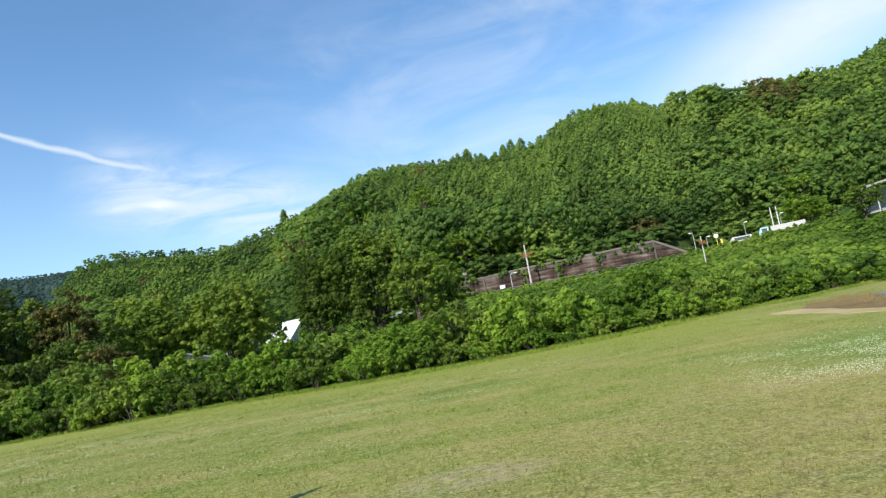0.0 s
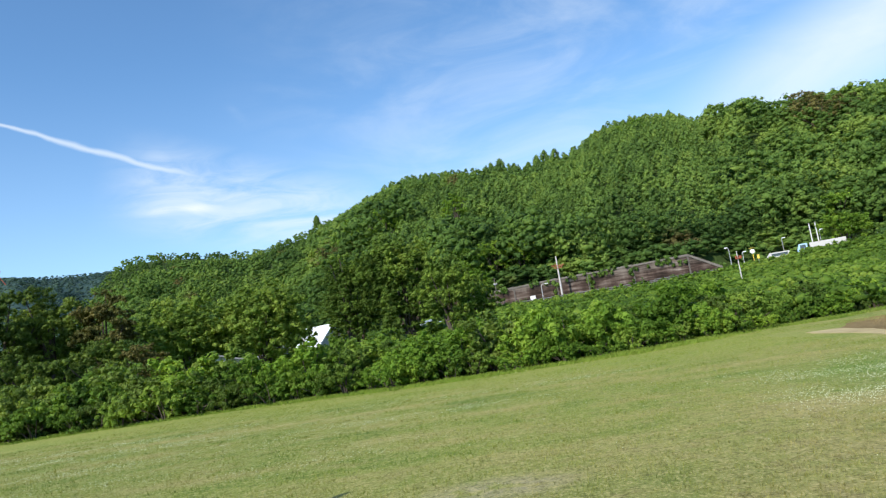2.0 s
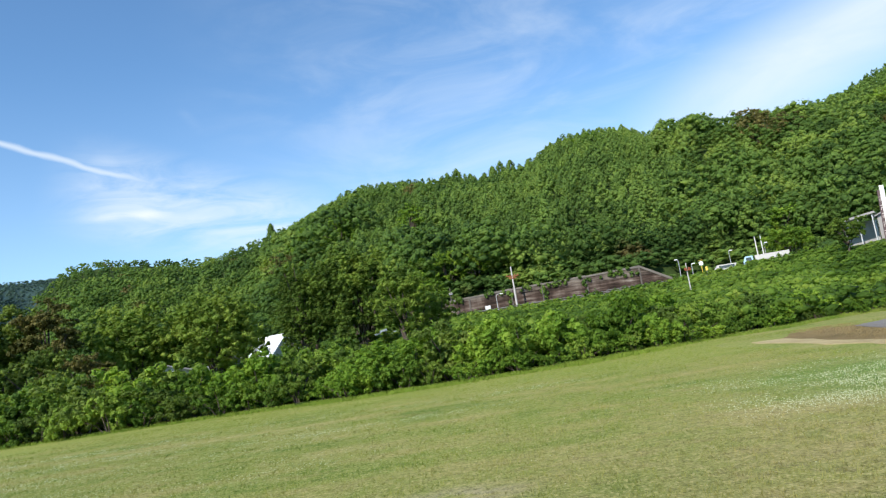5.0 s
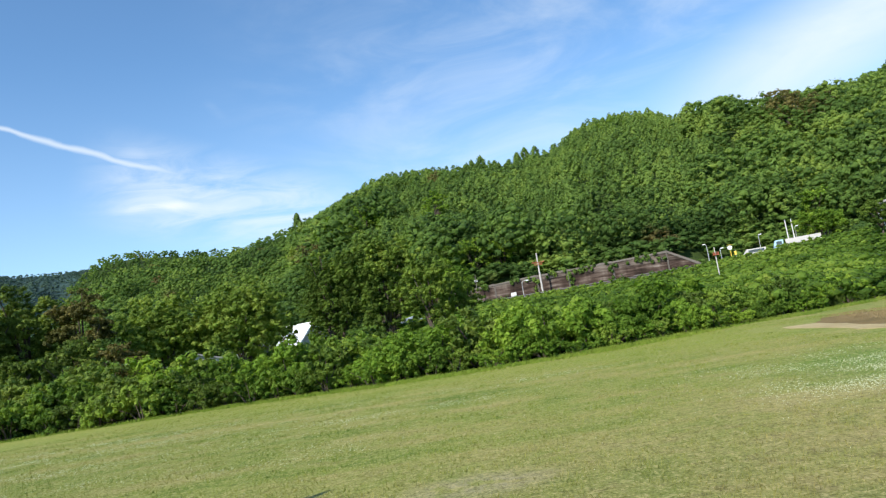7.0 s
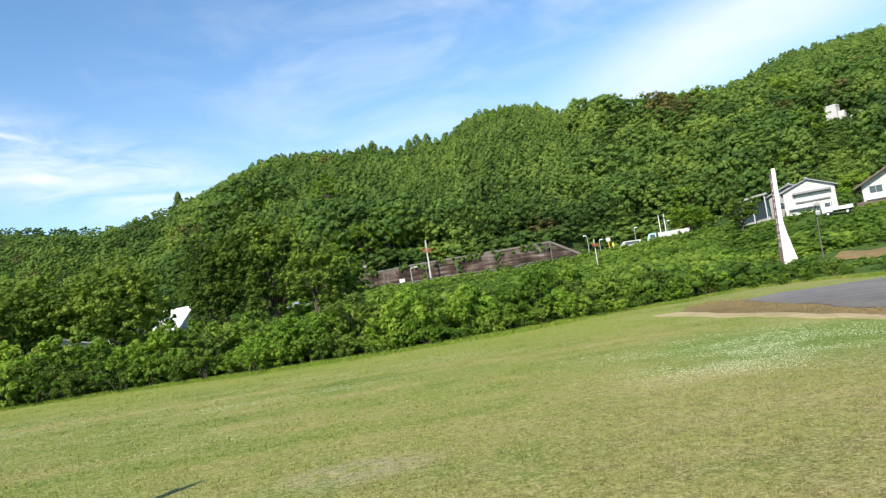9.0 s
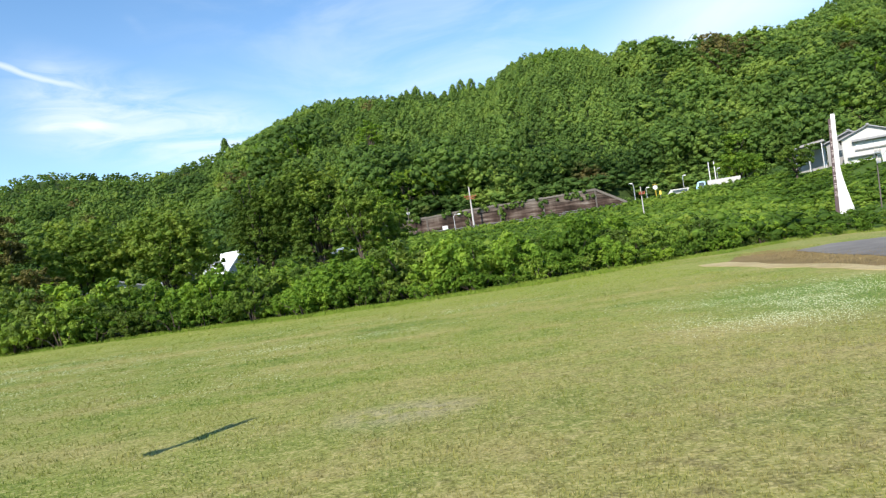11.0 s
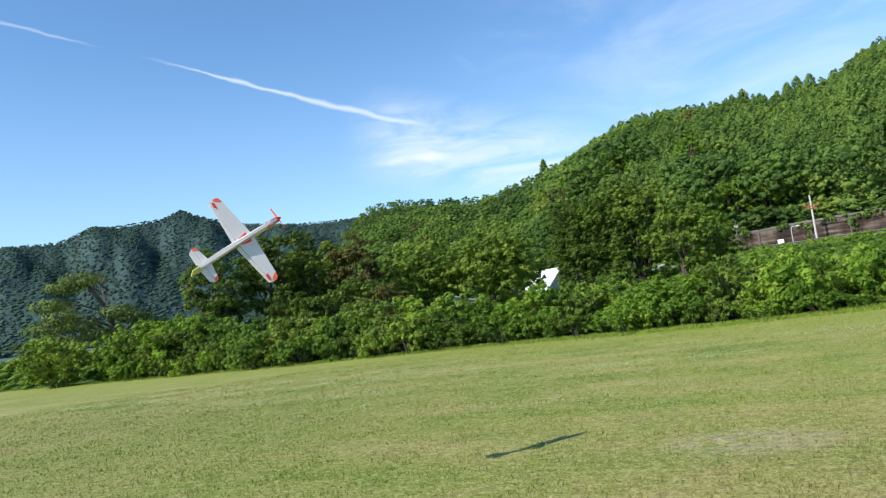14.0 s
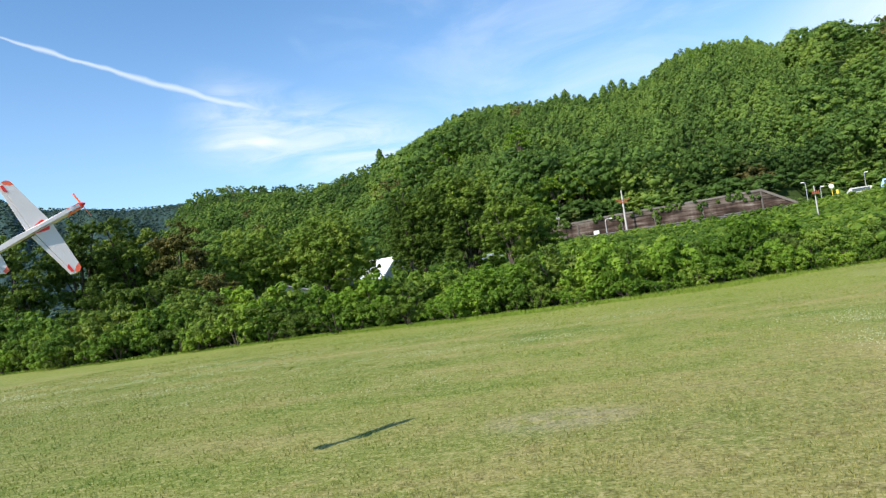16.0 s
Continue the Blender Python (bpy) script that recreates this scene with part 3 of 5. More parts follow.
flat_patch("dry_bank", [(10.5, 22.6), (10.4, 17.5), (10.0, 12), (9.6, 5), (11.4, 5), (11.6, 13.6), (12.6, 18.4), (14.2, 24.0), (12.3, 24.9)], 0.010, DRYBANK, "bank of dry brown grass beside the asphalt", 0.5, 8)
flat_patch("dirt_strip", [(9.95, 23.2), (9.9, 17.5), (9.8, 12), (9.5, 5), (10.0, 5), (10.3, 12), (10.55, 17.5), (10.9, 23.0)], 0.016, EARTH, "strip of bare tan earth beside the asphalt", 0.35, 8)
def earth_bank():
    """A scraped bank of bare earth and dry grass on the slope beyond the asphalt."""
    bm = bmesh.new()
    rows = []
    for i, az in enumerate(np.linspace(-36.6, -42.5, 14)):
        r0, r1 = 52.0 + 1.2 * math.sin(i * 0.9), 61.5 + 1.8 * math.sin(i * 0.7 + 1.0)
        if i == 0:
            r0 = r1 = 57.0
        line = []
        for j in range(6):
            p = bearing(az, r0 + (r1 - r0) * j / 5)
            line.append(bm.verts.new((p.x, p.y, float(ground_z(p.x, p.y)) + 0.05 + 0.12 * math.sin(j * math.pi / 5))))
        rows.append(line)
    for a, b in zip(rows, rows[1:]):
        for j in range(5):
            bm.faces.new((a[j], b[j], b[j + 1], a[j + 1]))
    bmesh.ops.recalc_face_normals(bm, faces=bm.faces)
    tagged(part("earth_bank", bm, REDSOIL, None, "", True), "scraped bank of brown earth and dry grass", "bank", kind="structure")


earth_bank()
flat_patch("asphalt_pavement", [(11.1, 13.6), (10.2, 3), (34, 0), (34, 14), (20.5, 23.0), (15.6, 24.4), (13.6, 23.5), (12.1, 17.5)], 0.03, ASPHALT, "grey asphalt pavement with paler worn streaks", 0.25, 8)


# ---- road on its bench, with the stained retaining wall behind it ----
def road_and_wall():
    bm = bmesh.new()
    rows = []
    for x in range(-12, 96, 3):
        for y, dz in ((121.0, 0.0), (129.3, 0.0)):
            rows.append(bm.verts.new((x, y, 5.62 + dz + 0.02 * max(x - 30, 0))))
    for i in range(0, len(rows) - 2, 2):
        bm.faces.new((rows[i], rows[i + 2], rows[i + 3], rows[i + 1]))
    made = bmesh.ops.extrude_face_region(bm, geom=bm.faces[:])["geom"]
    for v in made:
        if isinstance(v, bmesh.types.BMVert):
            v.co.z -= 1.4
    bmesh.ops.recalc_face_normals(bm, faces=bm.faces)
    tagged(part("road", bm, ASPHALT), "narrow asphalt road on a bench above the slope", "road", kind="structure")

    wall = thing("retaining_wall", pose(0, 130.0, 5.3), "old concrete retaining wall streaked brown and black", "wall", kind="structure")
    spans = [-8.0, -2.4, 6.3, 14.2, 20.2, 28.3, 38.4]
    for x0, x1 in zip(spans, spans[1:]):
        t0, t1 = (np.interp(x, [-8, -2.6, 6.2, 6.4, 17.5, 30, 38.4], [2.9, 3.05, 3.3, 3.75, 3.95, 4.2, 4.45]) for x in (x0, x1))
        part("panel", prism([(x0 + 0.03, 0), (x1 - 0.03, 0), (x1 - 0.03, t1), (x0 + 0.03, t0)], 0.8), STAINED, wall)
        part("coping", prism([(x0, t0), (x1, t1), (x1, t1 + 0.38), (x0, t0 + 0.3)], 1.0), OLDCOPING, wall, "weathered concrete coping")
        part("joint", box((0.28, 0.16, t1), (x1, -0.46, t1 / 2)), DARKPOLE, wall, "dark vertical joint with creeper stems")
    part("end_ramp", prism([(38.4, 0), (45.5, 0), (45.5, 0.5), (38.4, 4.45)], 0.78), STAINED, wall)
    part("coping", prism([(38.4, 4.45), (45.6, 0.45), (45.6, 0.95), (38.4, 4.9)], 1.1), OLDCOPING, wall, "weathered sloping coping")
    part("footing", box((54, 0.5, 0.5), (18.5, -0.7, 0.45)), OLDCOPING, wall, "weathered concrete kerb")


road_and_wall()


def wall_creepers():
    """Creepers that hang over the coping and climb at the joints."""
    x = np.concatenate((rng.uniform(-8, 38, 54), rng.normal(0, 0.4, 16) + rng.choice([14.2, 20.2, 28.3], 16)))
    z = np.concatenate((rng.uniform(8.6, 10.2, 54), rng.uniform(6.5, 9.2, 16)))
    top = 5.3 + np.interp(x, [-8, 6.2, 17.5, 38.4], [3.2, 3.7, 4.2, 4.8])
    c = np.stack((x, np.full(len(x), 129.45), np.minimum(z, top + 0.1)), 1)
    radius = rng.uniform(0.2, 0.45, len(x))
    me = joined("wall_creepers", masses(c, radius, 1.2, 0.4), crown_cards(c, radius, 40, 0.4, 1.2, 0.7))
    tagged(link("wall_creepers", me, BROAD), "green creepers hanging over the retaining wall", "creepers", kind="stuff")



# ---- forests ----
def sprays(k, size, each, out, flat=1.0):
    """Leaf sprays that clothe every tuft: their places and the way they face."""
    which = np.repeat(np.arange(len(k)), each)
    d = unit(rng.normal(size=(len(which), 3)) + out[which] * 0.9)
    c = k[which] + d * (size[which] * rng.uniform(0.55, 1.15, len(which)))[:, None] * np.array([1, 1, flat])
    return c, d + out[which] * 0.35 + rng.normal(size=c.shape) * 0.16


def cedar_pattern(each=12, lumps=18):
    """A narrow cone of overlapping tufts, as tall as 1: loose sprays, their facing, and the tufts' dark hearts."""
    u = np.linspace(0.30, 0.96, lumps)
    a = np.arange(lumps) * 2.4 + rng.uniform(0, 1, lumps)
    wide = 0.225 * (1.0 - ((u - 0.22) / 0.80) ** 1.5)
    k = np.stack((np.cos(a) * wide, np.sin(a) * wide, u), 1) + rng.normal(size=(lumps, 3)) * 0.012
    size = np.interp(u, [0.3, 0.8, 0.95], [0.125, 0.095, 0.055]) * rng.uniform(0.75, 1.25, lumps)
    out = unit(np.stack((np.cos(a), np.sin(a), np.full(lumps, 0.6)), 1))
    return *sprays(k, size, each, out, 1.2), *masses(k, size, 1.1, 0.72, 0.35, OCT)


def round_pattern(each=12, clumps=40):
    """A broad crown of many leafy tufts, down to the ground, as tall as 1."""
    i = np.arange(clumps) + 0.5
    up = 1.0 - 1.55 * i / clumps
    a = i * 2.39996 + rng.uniform(0, 6.28)
    ring = np.sqrt(np.maximum(1 - up * up, 0.0))
    swell = (1.0 + 0.22 * np.sin(a + rng.uniform(0, 6)) * ring)[:, None] * rng.uniform(0.72, 1.08, (clumps, 1))
    k = np.stack((np.cos(a) * ring * 0.38, np.sin(a) * ring * 0.38, up * 0.40), 1) * swell + np.array([0, 0, 0.48])
    size = rng.uniform(0.07, 0.14, clumps) * (40 / clumps) ** 0.5
    v, f = masses(k, size, 0.72, 0.72, 0.35, OCT)
    return *sprays(k, size, each, unit(k - np.array([0, 0, 0.35])), 0.75), v, f


def stand(places, heights, patterns, size, wide, widths=1.0):
    """All the trees at the places, each a turned and scaled copy of one pattern: bodies and leaves."""
    cards, bodies, faces, base = [], [], [], 0
    pick = rng.integers(0, len(patterns), len(places))
    for i, (c, nrm, v, f) in enumerate(patterns):
        at, h = places[pick == i], heights[pick == i]
        if not len(at):
            continue
        a = rng.uniform(0, 2 * math.pi, len(at))
        ca, sa = np.cos(a)[:, None], np.sin(a)[:, None]

        def turned(w):
            return np.stack((w[None, :, 0] * ca - w[None, :, 1] * sa, w[None, :, 0] * sa + w[None, :, 1] * ca, np.broadcast_to(w[None, :, 2], (len(at), len(w)))), -1)

        s = h[:, None, None] * np.array([widths, widths, 1.0])
        body = (turned(v) * s + at[:, None, :]).reshape(-1, 3)
        faces.append((f[None] + (np.arange(len(at)) * len(v))[:, None, None]).reshape(-1, 3) + base)
        bodies.append(body)
        base += len(body)
        if len(c):
            centre = turned(c) * s + at[:, None, :]
            cards.append(leaf_cards(centre.reshape(-1, 3), turned(nrm).reshape(-1, 3), size * np.repeat(h, len(c)), wide))
    return np.concatenate(bodies), np.concatenate(faces).astype(int), np.concatenate(cards) if cards else np.zeros((0, 3))


def grown(name, stands, mat, label, category):
    """One object of many plants."""
    vs, fs, cs, base = [], [], [], 0
    for v, f, c in stands:
        vs.append(v)
        fs.append(f + base)
        cs.append(c)
        base += len(v)
    me = joined(name, (np.concatenate(vs), np.concatenate(fs)), np.concatenate(cs))
    return tagged(link(name, me, mat), label, category, kind="stuff")


def scatter(az0, az1, r0, r1, step):
    """Places on a jittered grid within a sector; r0 and r1 are functions of the bearing."""
    big = 1700 if step > 7 else 640
    g = np.arange(-big, big, step)
    X, Y = np.meshgrid(g, np.arange(0, big, step))
    X, Y = X.ravel(), Y.ravel()
    X, Y = X + rng.uniform(-0.45, 0.45, len(X)) * step, Y + rng.uniform(-0.45, 0.45, len(Y)) * step
    az, r = np.degrees(np.arctan2(-X, Y)), np.hypot(X, Y)
    keep = (az > az0) & (az < az1) & (r > r0(az)) & (r < r1(az))
    X, Y = X[keep], Y[keep]
    return np.stack((X, Y, ground_z(X, Y) - 0.4), 1)


def ridge_r(az):
    return np.interp(az, *RIDGE_R)


def value(p, scale, seed):
    return np.array([noise.noise(Vector((q[0] * scale + seed, q[1] * scale, seed * 0.37))) for q in p])


def is_planted(p):
    """The cedar plantation takes the middle of the hill; mixed woodland the rest."""
    az, r = np.degrees(np.arctan2(-p[:, 0], p[:, 1])), np.hypot(p[:, 0], p[:, 1])
    core = (az < 8 + 4 * value(p, 0.02, 1.3)) & (az > -21 + 5 * value(p, 0.015, 7.7)) & (r > foot(az) + 7)
    return core & (value(p, 0.018, 3.1) > -0.3)


def open_ground(p):
    """Clearings: before the white block on the hill, along its path, and the yards."""
    az, r = np.degrees(np.arctan2(-p[:, 0], p[:, 1])), np.hypot(p[:, 0], p[:, 1])
    return ((az < -36.9) & (az > -40.0) & (r > 212) & (r < 252)) | ((az < -32.5) & (az > -36.5) & (r < 135))


def upper_planting(p):
    """A second, darker planting under the far crest."""
    az, r = np.degrees(np.arctan2(-p[:, 0], p[:, 1])), np.hypot(p[:, 0], p[:, 1])
    return (az < -28.0) & (az > -48) & (r > 385 + 60 * value(p, 0.01, 4.4)) & (value(p, 0.012, 9.1) > -0.5)


def forests():
    wall_brush = scatter(-48, 33, lambda a: foot(a) - 1.6, lambda a: foot(a) + 16, 2.3)
    glade = scatter(-39.8, -36.8, lambda a: np.full_like(a, 165.0), lambda a: np.full_like(a, 243.0), 2.6)
    cedar, broad = [], []
    p = scatter(-30, 14, lambda a: foot(a) + 4, lambda a: ridge_r(a) + 6, 4.4)
    p = p[is_planted(p)]
    h = rng.uniform(5.2, 8.6, len(p)) * (1 + 0.25 * value(p, 0.03, 5.0))
    cedar.append(stand(p, h, [cedar_pattern(12, 18) for _ in range(10)], 0.068, 0.7, 1.12))
    p = scatter(-48, -28, lambda a: np.full_like(a, 340.0), lambda a: ridge_r(a) + 6, 6.0)
    p = p[upper_planting(p)]
    cedar.append(stand(p, rng.uniform(7.0, 10.5, len(p)), [cedar_pattern(9, 11) for _ in range(6)], 0.09, 0.75, 1.25))
    for r0, r1, step, cards in ((0, 300, 6.6, 15), (300, 420, 6.4, 9), (420, 700, 6.4, 7)):
        p = scatter(-52, 33, lambda a: np.maximum(foot(a) + 4, r0), lambda a: np.minimum(ridge_r(a) + 6, r1), step)
        p = p[~is_planted(p) & ~open_ground(p) & ~upper_planting(p)]
        az, r = np.degrees(np.arctan2(-p[:, 0], p[:, 1])), np.hypot(p[:, 0], p[:, 1])
        h = rng.uniform(5.5, 13.5, len(p)) * (1 + 0.3 * value(p, 0.02, 5.0))
        h = h * np.interp(r, [260, 400, 500], [1.0, 0.72, 0.6])
        h = np.where(r > ridge_r(az) - 70, np.minimum(h, 7.5), h)
        h = h * np.interp(az, [10, 15], [1.0, 0.7])
        h = np.where((az < -36.3) & (az > -40.2) & (r > 165) & (r < 248), h * 0.33, h)
        broad.append(stand(p, h, [round_pattern(cards, 40 if r0 == 0 else 14 if r0 == 300 else 9) for _ in range(12)], 0.054 if r0 == 0 else 0.092, 0.75, 1.07))
        lone = p[(rng.uniform(size=len(p)) < 0.06) & (h > 7) & (r < ridge_r(az) - 70)]
        if len(lone):
            cedar.append(stand(lone, rng.uniform(9, 13, len(lone)), [cedar_pattern(14, 22) for _ in range(4)], 0.065, 0.7, 1.0))
    yards = scatter(-46, -29.5, lambda a: np.full_like(a, 131.0), lambda a: foot(a), 3.0)
    wall_brush = np.concatenate((wall_brush[~open_ground(wall_brush)], glade, yards))
    broad.append(stand(wall_brush, rng.uniform(1.8, 3.6, len(wall_brush)), [round_pattern(12, 7) for _ in range(6)], 0.13, 0.8, 1.7))
    grown("cedar_forest", cedar, CEDAR, "dense green cedar plantation covering the hillside", "forest")
    grown("broadleaf_forest", broad, BROAD, "mixed broadleaf woodland with some bronze crowns", "forest")
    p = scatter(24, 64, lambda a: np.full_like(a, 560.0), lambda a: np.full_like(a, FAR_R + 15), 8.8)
    grown("distant_forest", [stand(p, rng.uniform(3.6, 5.4, len(p)), [(c, nrm * 0.7 + np.array([0, 0, 0.5]), v, f) for c, nrm, v, f in (round_pattern(10, 1) for _ in range(8))], 0.34, 0.9, 1.3)], HAZEWOOD, "green forest on the distant mountain, tinted haze-blue", "forest")
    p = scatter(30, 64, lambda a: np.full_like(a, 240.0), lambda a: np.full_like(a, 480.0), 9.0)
    grown("valley_woods", [stand(p, rng.uniform(5, 9, len(p)), [round_pattern(8, 8) for _ in range(6)], 0.14, 0.75, 1.3)], HAZEWOOD, "dark belt of trees across the valley floor", "woods")


forests()


# ---- the brushy slope between field and road ----
def slope_cover():
    X = rng.uniform(-34, 92, 9200)
    Y = rng.uniform(24, 121, 9200)
    past = past_edge(X, Y)
    az, r = np.degrees(np.arctan2(-X, Y)), np.hypot(X, Y)
    road = (Y > 119) & (X < 70)
    keep = (past > 2.2) & (az < 17) & (az > -46) & ~road & (rng.uniform(size=len(X)) < np.interp(r, [30, 60, 125], [1.0, 0.95, 0.8]))
    # leave the sign's foot, the earth bank and the yards clear
    yard = ((az < -31.0) & (r > 106)) | ((az < -36.6) & (az > -38.3) & (r > 97.5))
    bank = (az < -35.8) & (az > -43.5) & (r > 48) & (r < 63)
    foot_of_sign = (np.abs(az + 33.4) < 1.7) & (r > 46) & (r < 62)
    keep &= ~yard & ~bank & ~foot_of_sign
    p = np.stack((X[keep], Y[keep], ground_z(X[keep], Y[keep]) - 0.25), 1)
    pa, pr = np.degrees(np.arctan2(-p[:, 0], p[:, 1])), np.hypot(p[:, 0], p[:, 1])
    h = rng.uniform(1.0, 2.3, len(p)) * np.interp(pr, [35, 60, 100, 112, 125], [0.85, 1.0, 0.9, 0.75, 0.62]) * np.where(pa < -30, 0.75, 1.0) * np.where((pa < -31) & (pr > 88), 0.75, 1.0) * np.where((pa < -35.0) & (pr < 66), 0.5, 1.0)
    far = scatter(46, 64, lambda a: edge_r(a) + 1.5, lambda a: np.full_like(a, 150.0), 3.2)
    low = stand(far, rng.uniform(0.8, 1.8, len(far)), [round_pattern(12, 4) for _ in range(6)], 0.14, 0.75, 2.2)
    grown("slope_brush", [low, stand(p, h, [round_pattern(15, 5) for _ in range(12)], 0.11, 0.75, 1.45)], SLOPELEAF, "thick green brush and creepers covering the slope", "bushes")


slope_cover()


# ---- trees and shrubs, one by one ----
def crown_cards(clumps, radius, per, size, flat=0.6, wide=0.55):
    which = np.repeat(np.arange(len(clumps)), per)
    d = unit(rng.normal(size=(len(which), 3)))
    rad = radius[which][:, None] * rng.uniform(0.6, 1.2, (len(which), 1))
    c = clumps[which] + d * rad * np.array([1, 1, flat])
    return leaf_cards(c, d + np.array([0, 0, 0.3]) + rng.normal(size=c.shape) * 0.22, size, wide)


def boughs(centres, radii, each=8, flat=0.5):
    """Splits every leafy bough into small rounded tufts over a flattened pad."""
    which = np.repeat(np.arange(len(centres)), each)
    d = unit(rng.normal(size=(len(which), 3)) + np.array([0, 0, 0.35]))
    k = centres[which] + d * radii[which][:, None] * rng.uniform(0.45, 1.0, (len(which), 1)) * np.array([1.05, 1.05, flat])
    return k, radii[which] * rng.uniform(0.22, 0.38, len(which))


def broad_tree(az, r, height, spread, label, mat=None, clear=0.1, clumps=60, per=95, size=0.36, lean=0.0, depth=0.8, name="broadleaf_tree"):
    """A trunk that forks into limbs, and a crown of leaf masses carried on them."""
    base = bearing(az, r)
    base.z = float(ground_z(base.x, base.y)) - 0.1
    tree = thing(name, Matrix.Translation(base) @ Matrix.Rotation(radians(az), 4, "Z"), label, "tree")
    d = unit(rng.normal(size=(clumps, 3)) + np.array([0, -0.15, 0.25]))
    mid = height * (1 + clear) * 0.5
    shell = rng.uniform(0.4, 1.0, (clumps, 1))
    c = d * shell * np.array([spread, spread * depth, height * (1 - clear) * 0.5]) * 0.86 + np.array([lean, 0, mid])
    radius = rng.uniform(0.17, 0.29, clumps) * min(spread, height * 0.55)
    k, size_k = boughs(c, radius)
    link("crown", joined("crown", masses(k, size_k, 0.7, 0.7, 0.35, OCT), crown_cards(k, size_k, int(per * 0.23), size * 0.46, 0.8, 0.7)), mat or TREELEAF, tree)
    bm = bmesh.new()
    thick = 0.028 * height
    fork = Vector((lean * 0.3, 0, height * clear * 1.05))
    tube([(0, 0, -0.2), (lean * 0.1, 0.05, fork.z * 0.5), fork], [thick * 1.25, thick, thick * 0.9], 9, bm)
    order = np.argsort(-radius)[:12]
    for i in order:
        tip = Vector(c[i])
        knee = fork.lerp(tip, 0.5) + Vector((0, 0, 0.12 * height * random.uniform(0.3, 1)))
        tube([fork - Vector((0, 0, 0.3)), knee, tip], [thick * 0.55, thick * 0.34, thick * 0.1], 6, bm)
    part("trunk", bm, BARK, tree, "forked dark trunk and limbs")
    return tree


GREEN = "tall broadleaf tree with a dense green crown"
# the tall group at the far end of the field
broad_tree(39.9, 58, 9.4, 3.0, "tall tree with an open olive-green crown", DARKLEAF, clear=0.1, clumps=80)
broad_tree(35.6, 60, 10.5, 3.4, GREEN, DARKLEAF, clear=0.12, clumps=96)
broad_tree(32.2, 62, 11.0, 3.5, GREEN, DARKLEAF, clear=0.12, clumps=100)
broad_tree(28.9, 60, 9.9, 2.9, "broadleaf tree with bronze-tinged young leaves", BROWNLEAF, 0.08, 80)
broad_tree(33.8, 54, 5.4, 2.8, "low dark green tree among taller ones", DARKLEAF, clear=0.1, clumps=50)
broad_tree(29.6, 53, 5.6, 2.8, "low dark green tree among taller ones", DARKLEAF, clear=0.1, clumps=50)
# the cherry trees beside the pale roof
broad_tree(23.2, 64, 8.7, 4.6, "wide spreading cherry tree with a domed crown", CHERRYLEAF, clear=0.06, clumps=130)
broad_tree(17.6, 63, 8.9, 4.9, "wide spreading cherry tree with a domed crown", CHERRYLEAF, clear=0.08, clumps=140)
broad_tree(26.6, 58, 4.8, 2.6, "low rusty-green tree under the cherry trees", BROWNLEAF, 0.12, 44)
# the large tree before the hill
broad_tree(10.4, 78, 12.4, 4.6, GREEN, CHERRYLEAF, clear=0.04, clumps=130)
broad_tree(6.0, 76, 13.2, 5.6, "large rounded tree with a heavy dark green crown", CHERRYLEAF, clear=0.02, clumps=170)
broad_tree(14.7, 82, 5.6, 1.9, "thin young tree beside the pale roof", CHERRYLEAF, clear=0.05, clumps=34)
broad_tree(11.7, 84, 4.8, 1.6, "thin young tree beside the pale roof", CHERRYLEAF, clear=0.05, clumps=30)
broad_tree(2.4, 67, 10.0, 3.6, "tall broadleaf tree with a fresh green crown", CHERRYLEAF, clear=0.0, clumps=90, per=115)
broad_tree(0.2, 70, 6.4, 2.6, "green tree beside the retaining wall", CHERRYLEAF, clear=0.0, clumps=60)
broad_tree(0.8, 112, 9.5, 4.6, "bright green tree before the end of the wall", SHRUBLEAF, clear=0.0, clumps=70, size=0.42)
for az, r, tall in ((-3.8, 142, 7.5), (-1.4, 140, 8.5), (1.2, 138, 9.5)):
    broad_tree(az, r, tall, 4.6, "light green tree above the retaining wall", SHRUBLEAF, 0.0, 40, 80, 0.55)
# by the road and the houses
broad_tree(-27.4, 138, 7.0, 5.2, "light green spreading tree above the parked truck", SHRUBLEAF, 0.1, 90, 90, 0.5)
broad_tree(-31.0, 106, 5.2, 3.6, "dark rounded garden tree beside the carport", clear=0.25, clumps=44, size=0.42)
broad_tree(-38.6, 150, 8.5, 4.5, "light green tree behind the white house", SHRUBLEAF, 0.3, 46, 90, 0.5)


# trees that stand out on the hill, by bearing and by how high they show
def hill_r(az, el):
    r = np.arange(150.0, 700.0, 2.0)
    p = np.stack((-r * math.sin(radians(az)), r * math.cos(radians(az))))
    up = np.degrees(np.arctan2(ground_z(p[0], p[1]) - 1.55, r))
    return float(r[np.argmax(up >= el)]) if (up >= el).any() else float(r[np.argmax(up)])


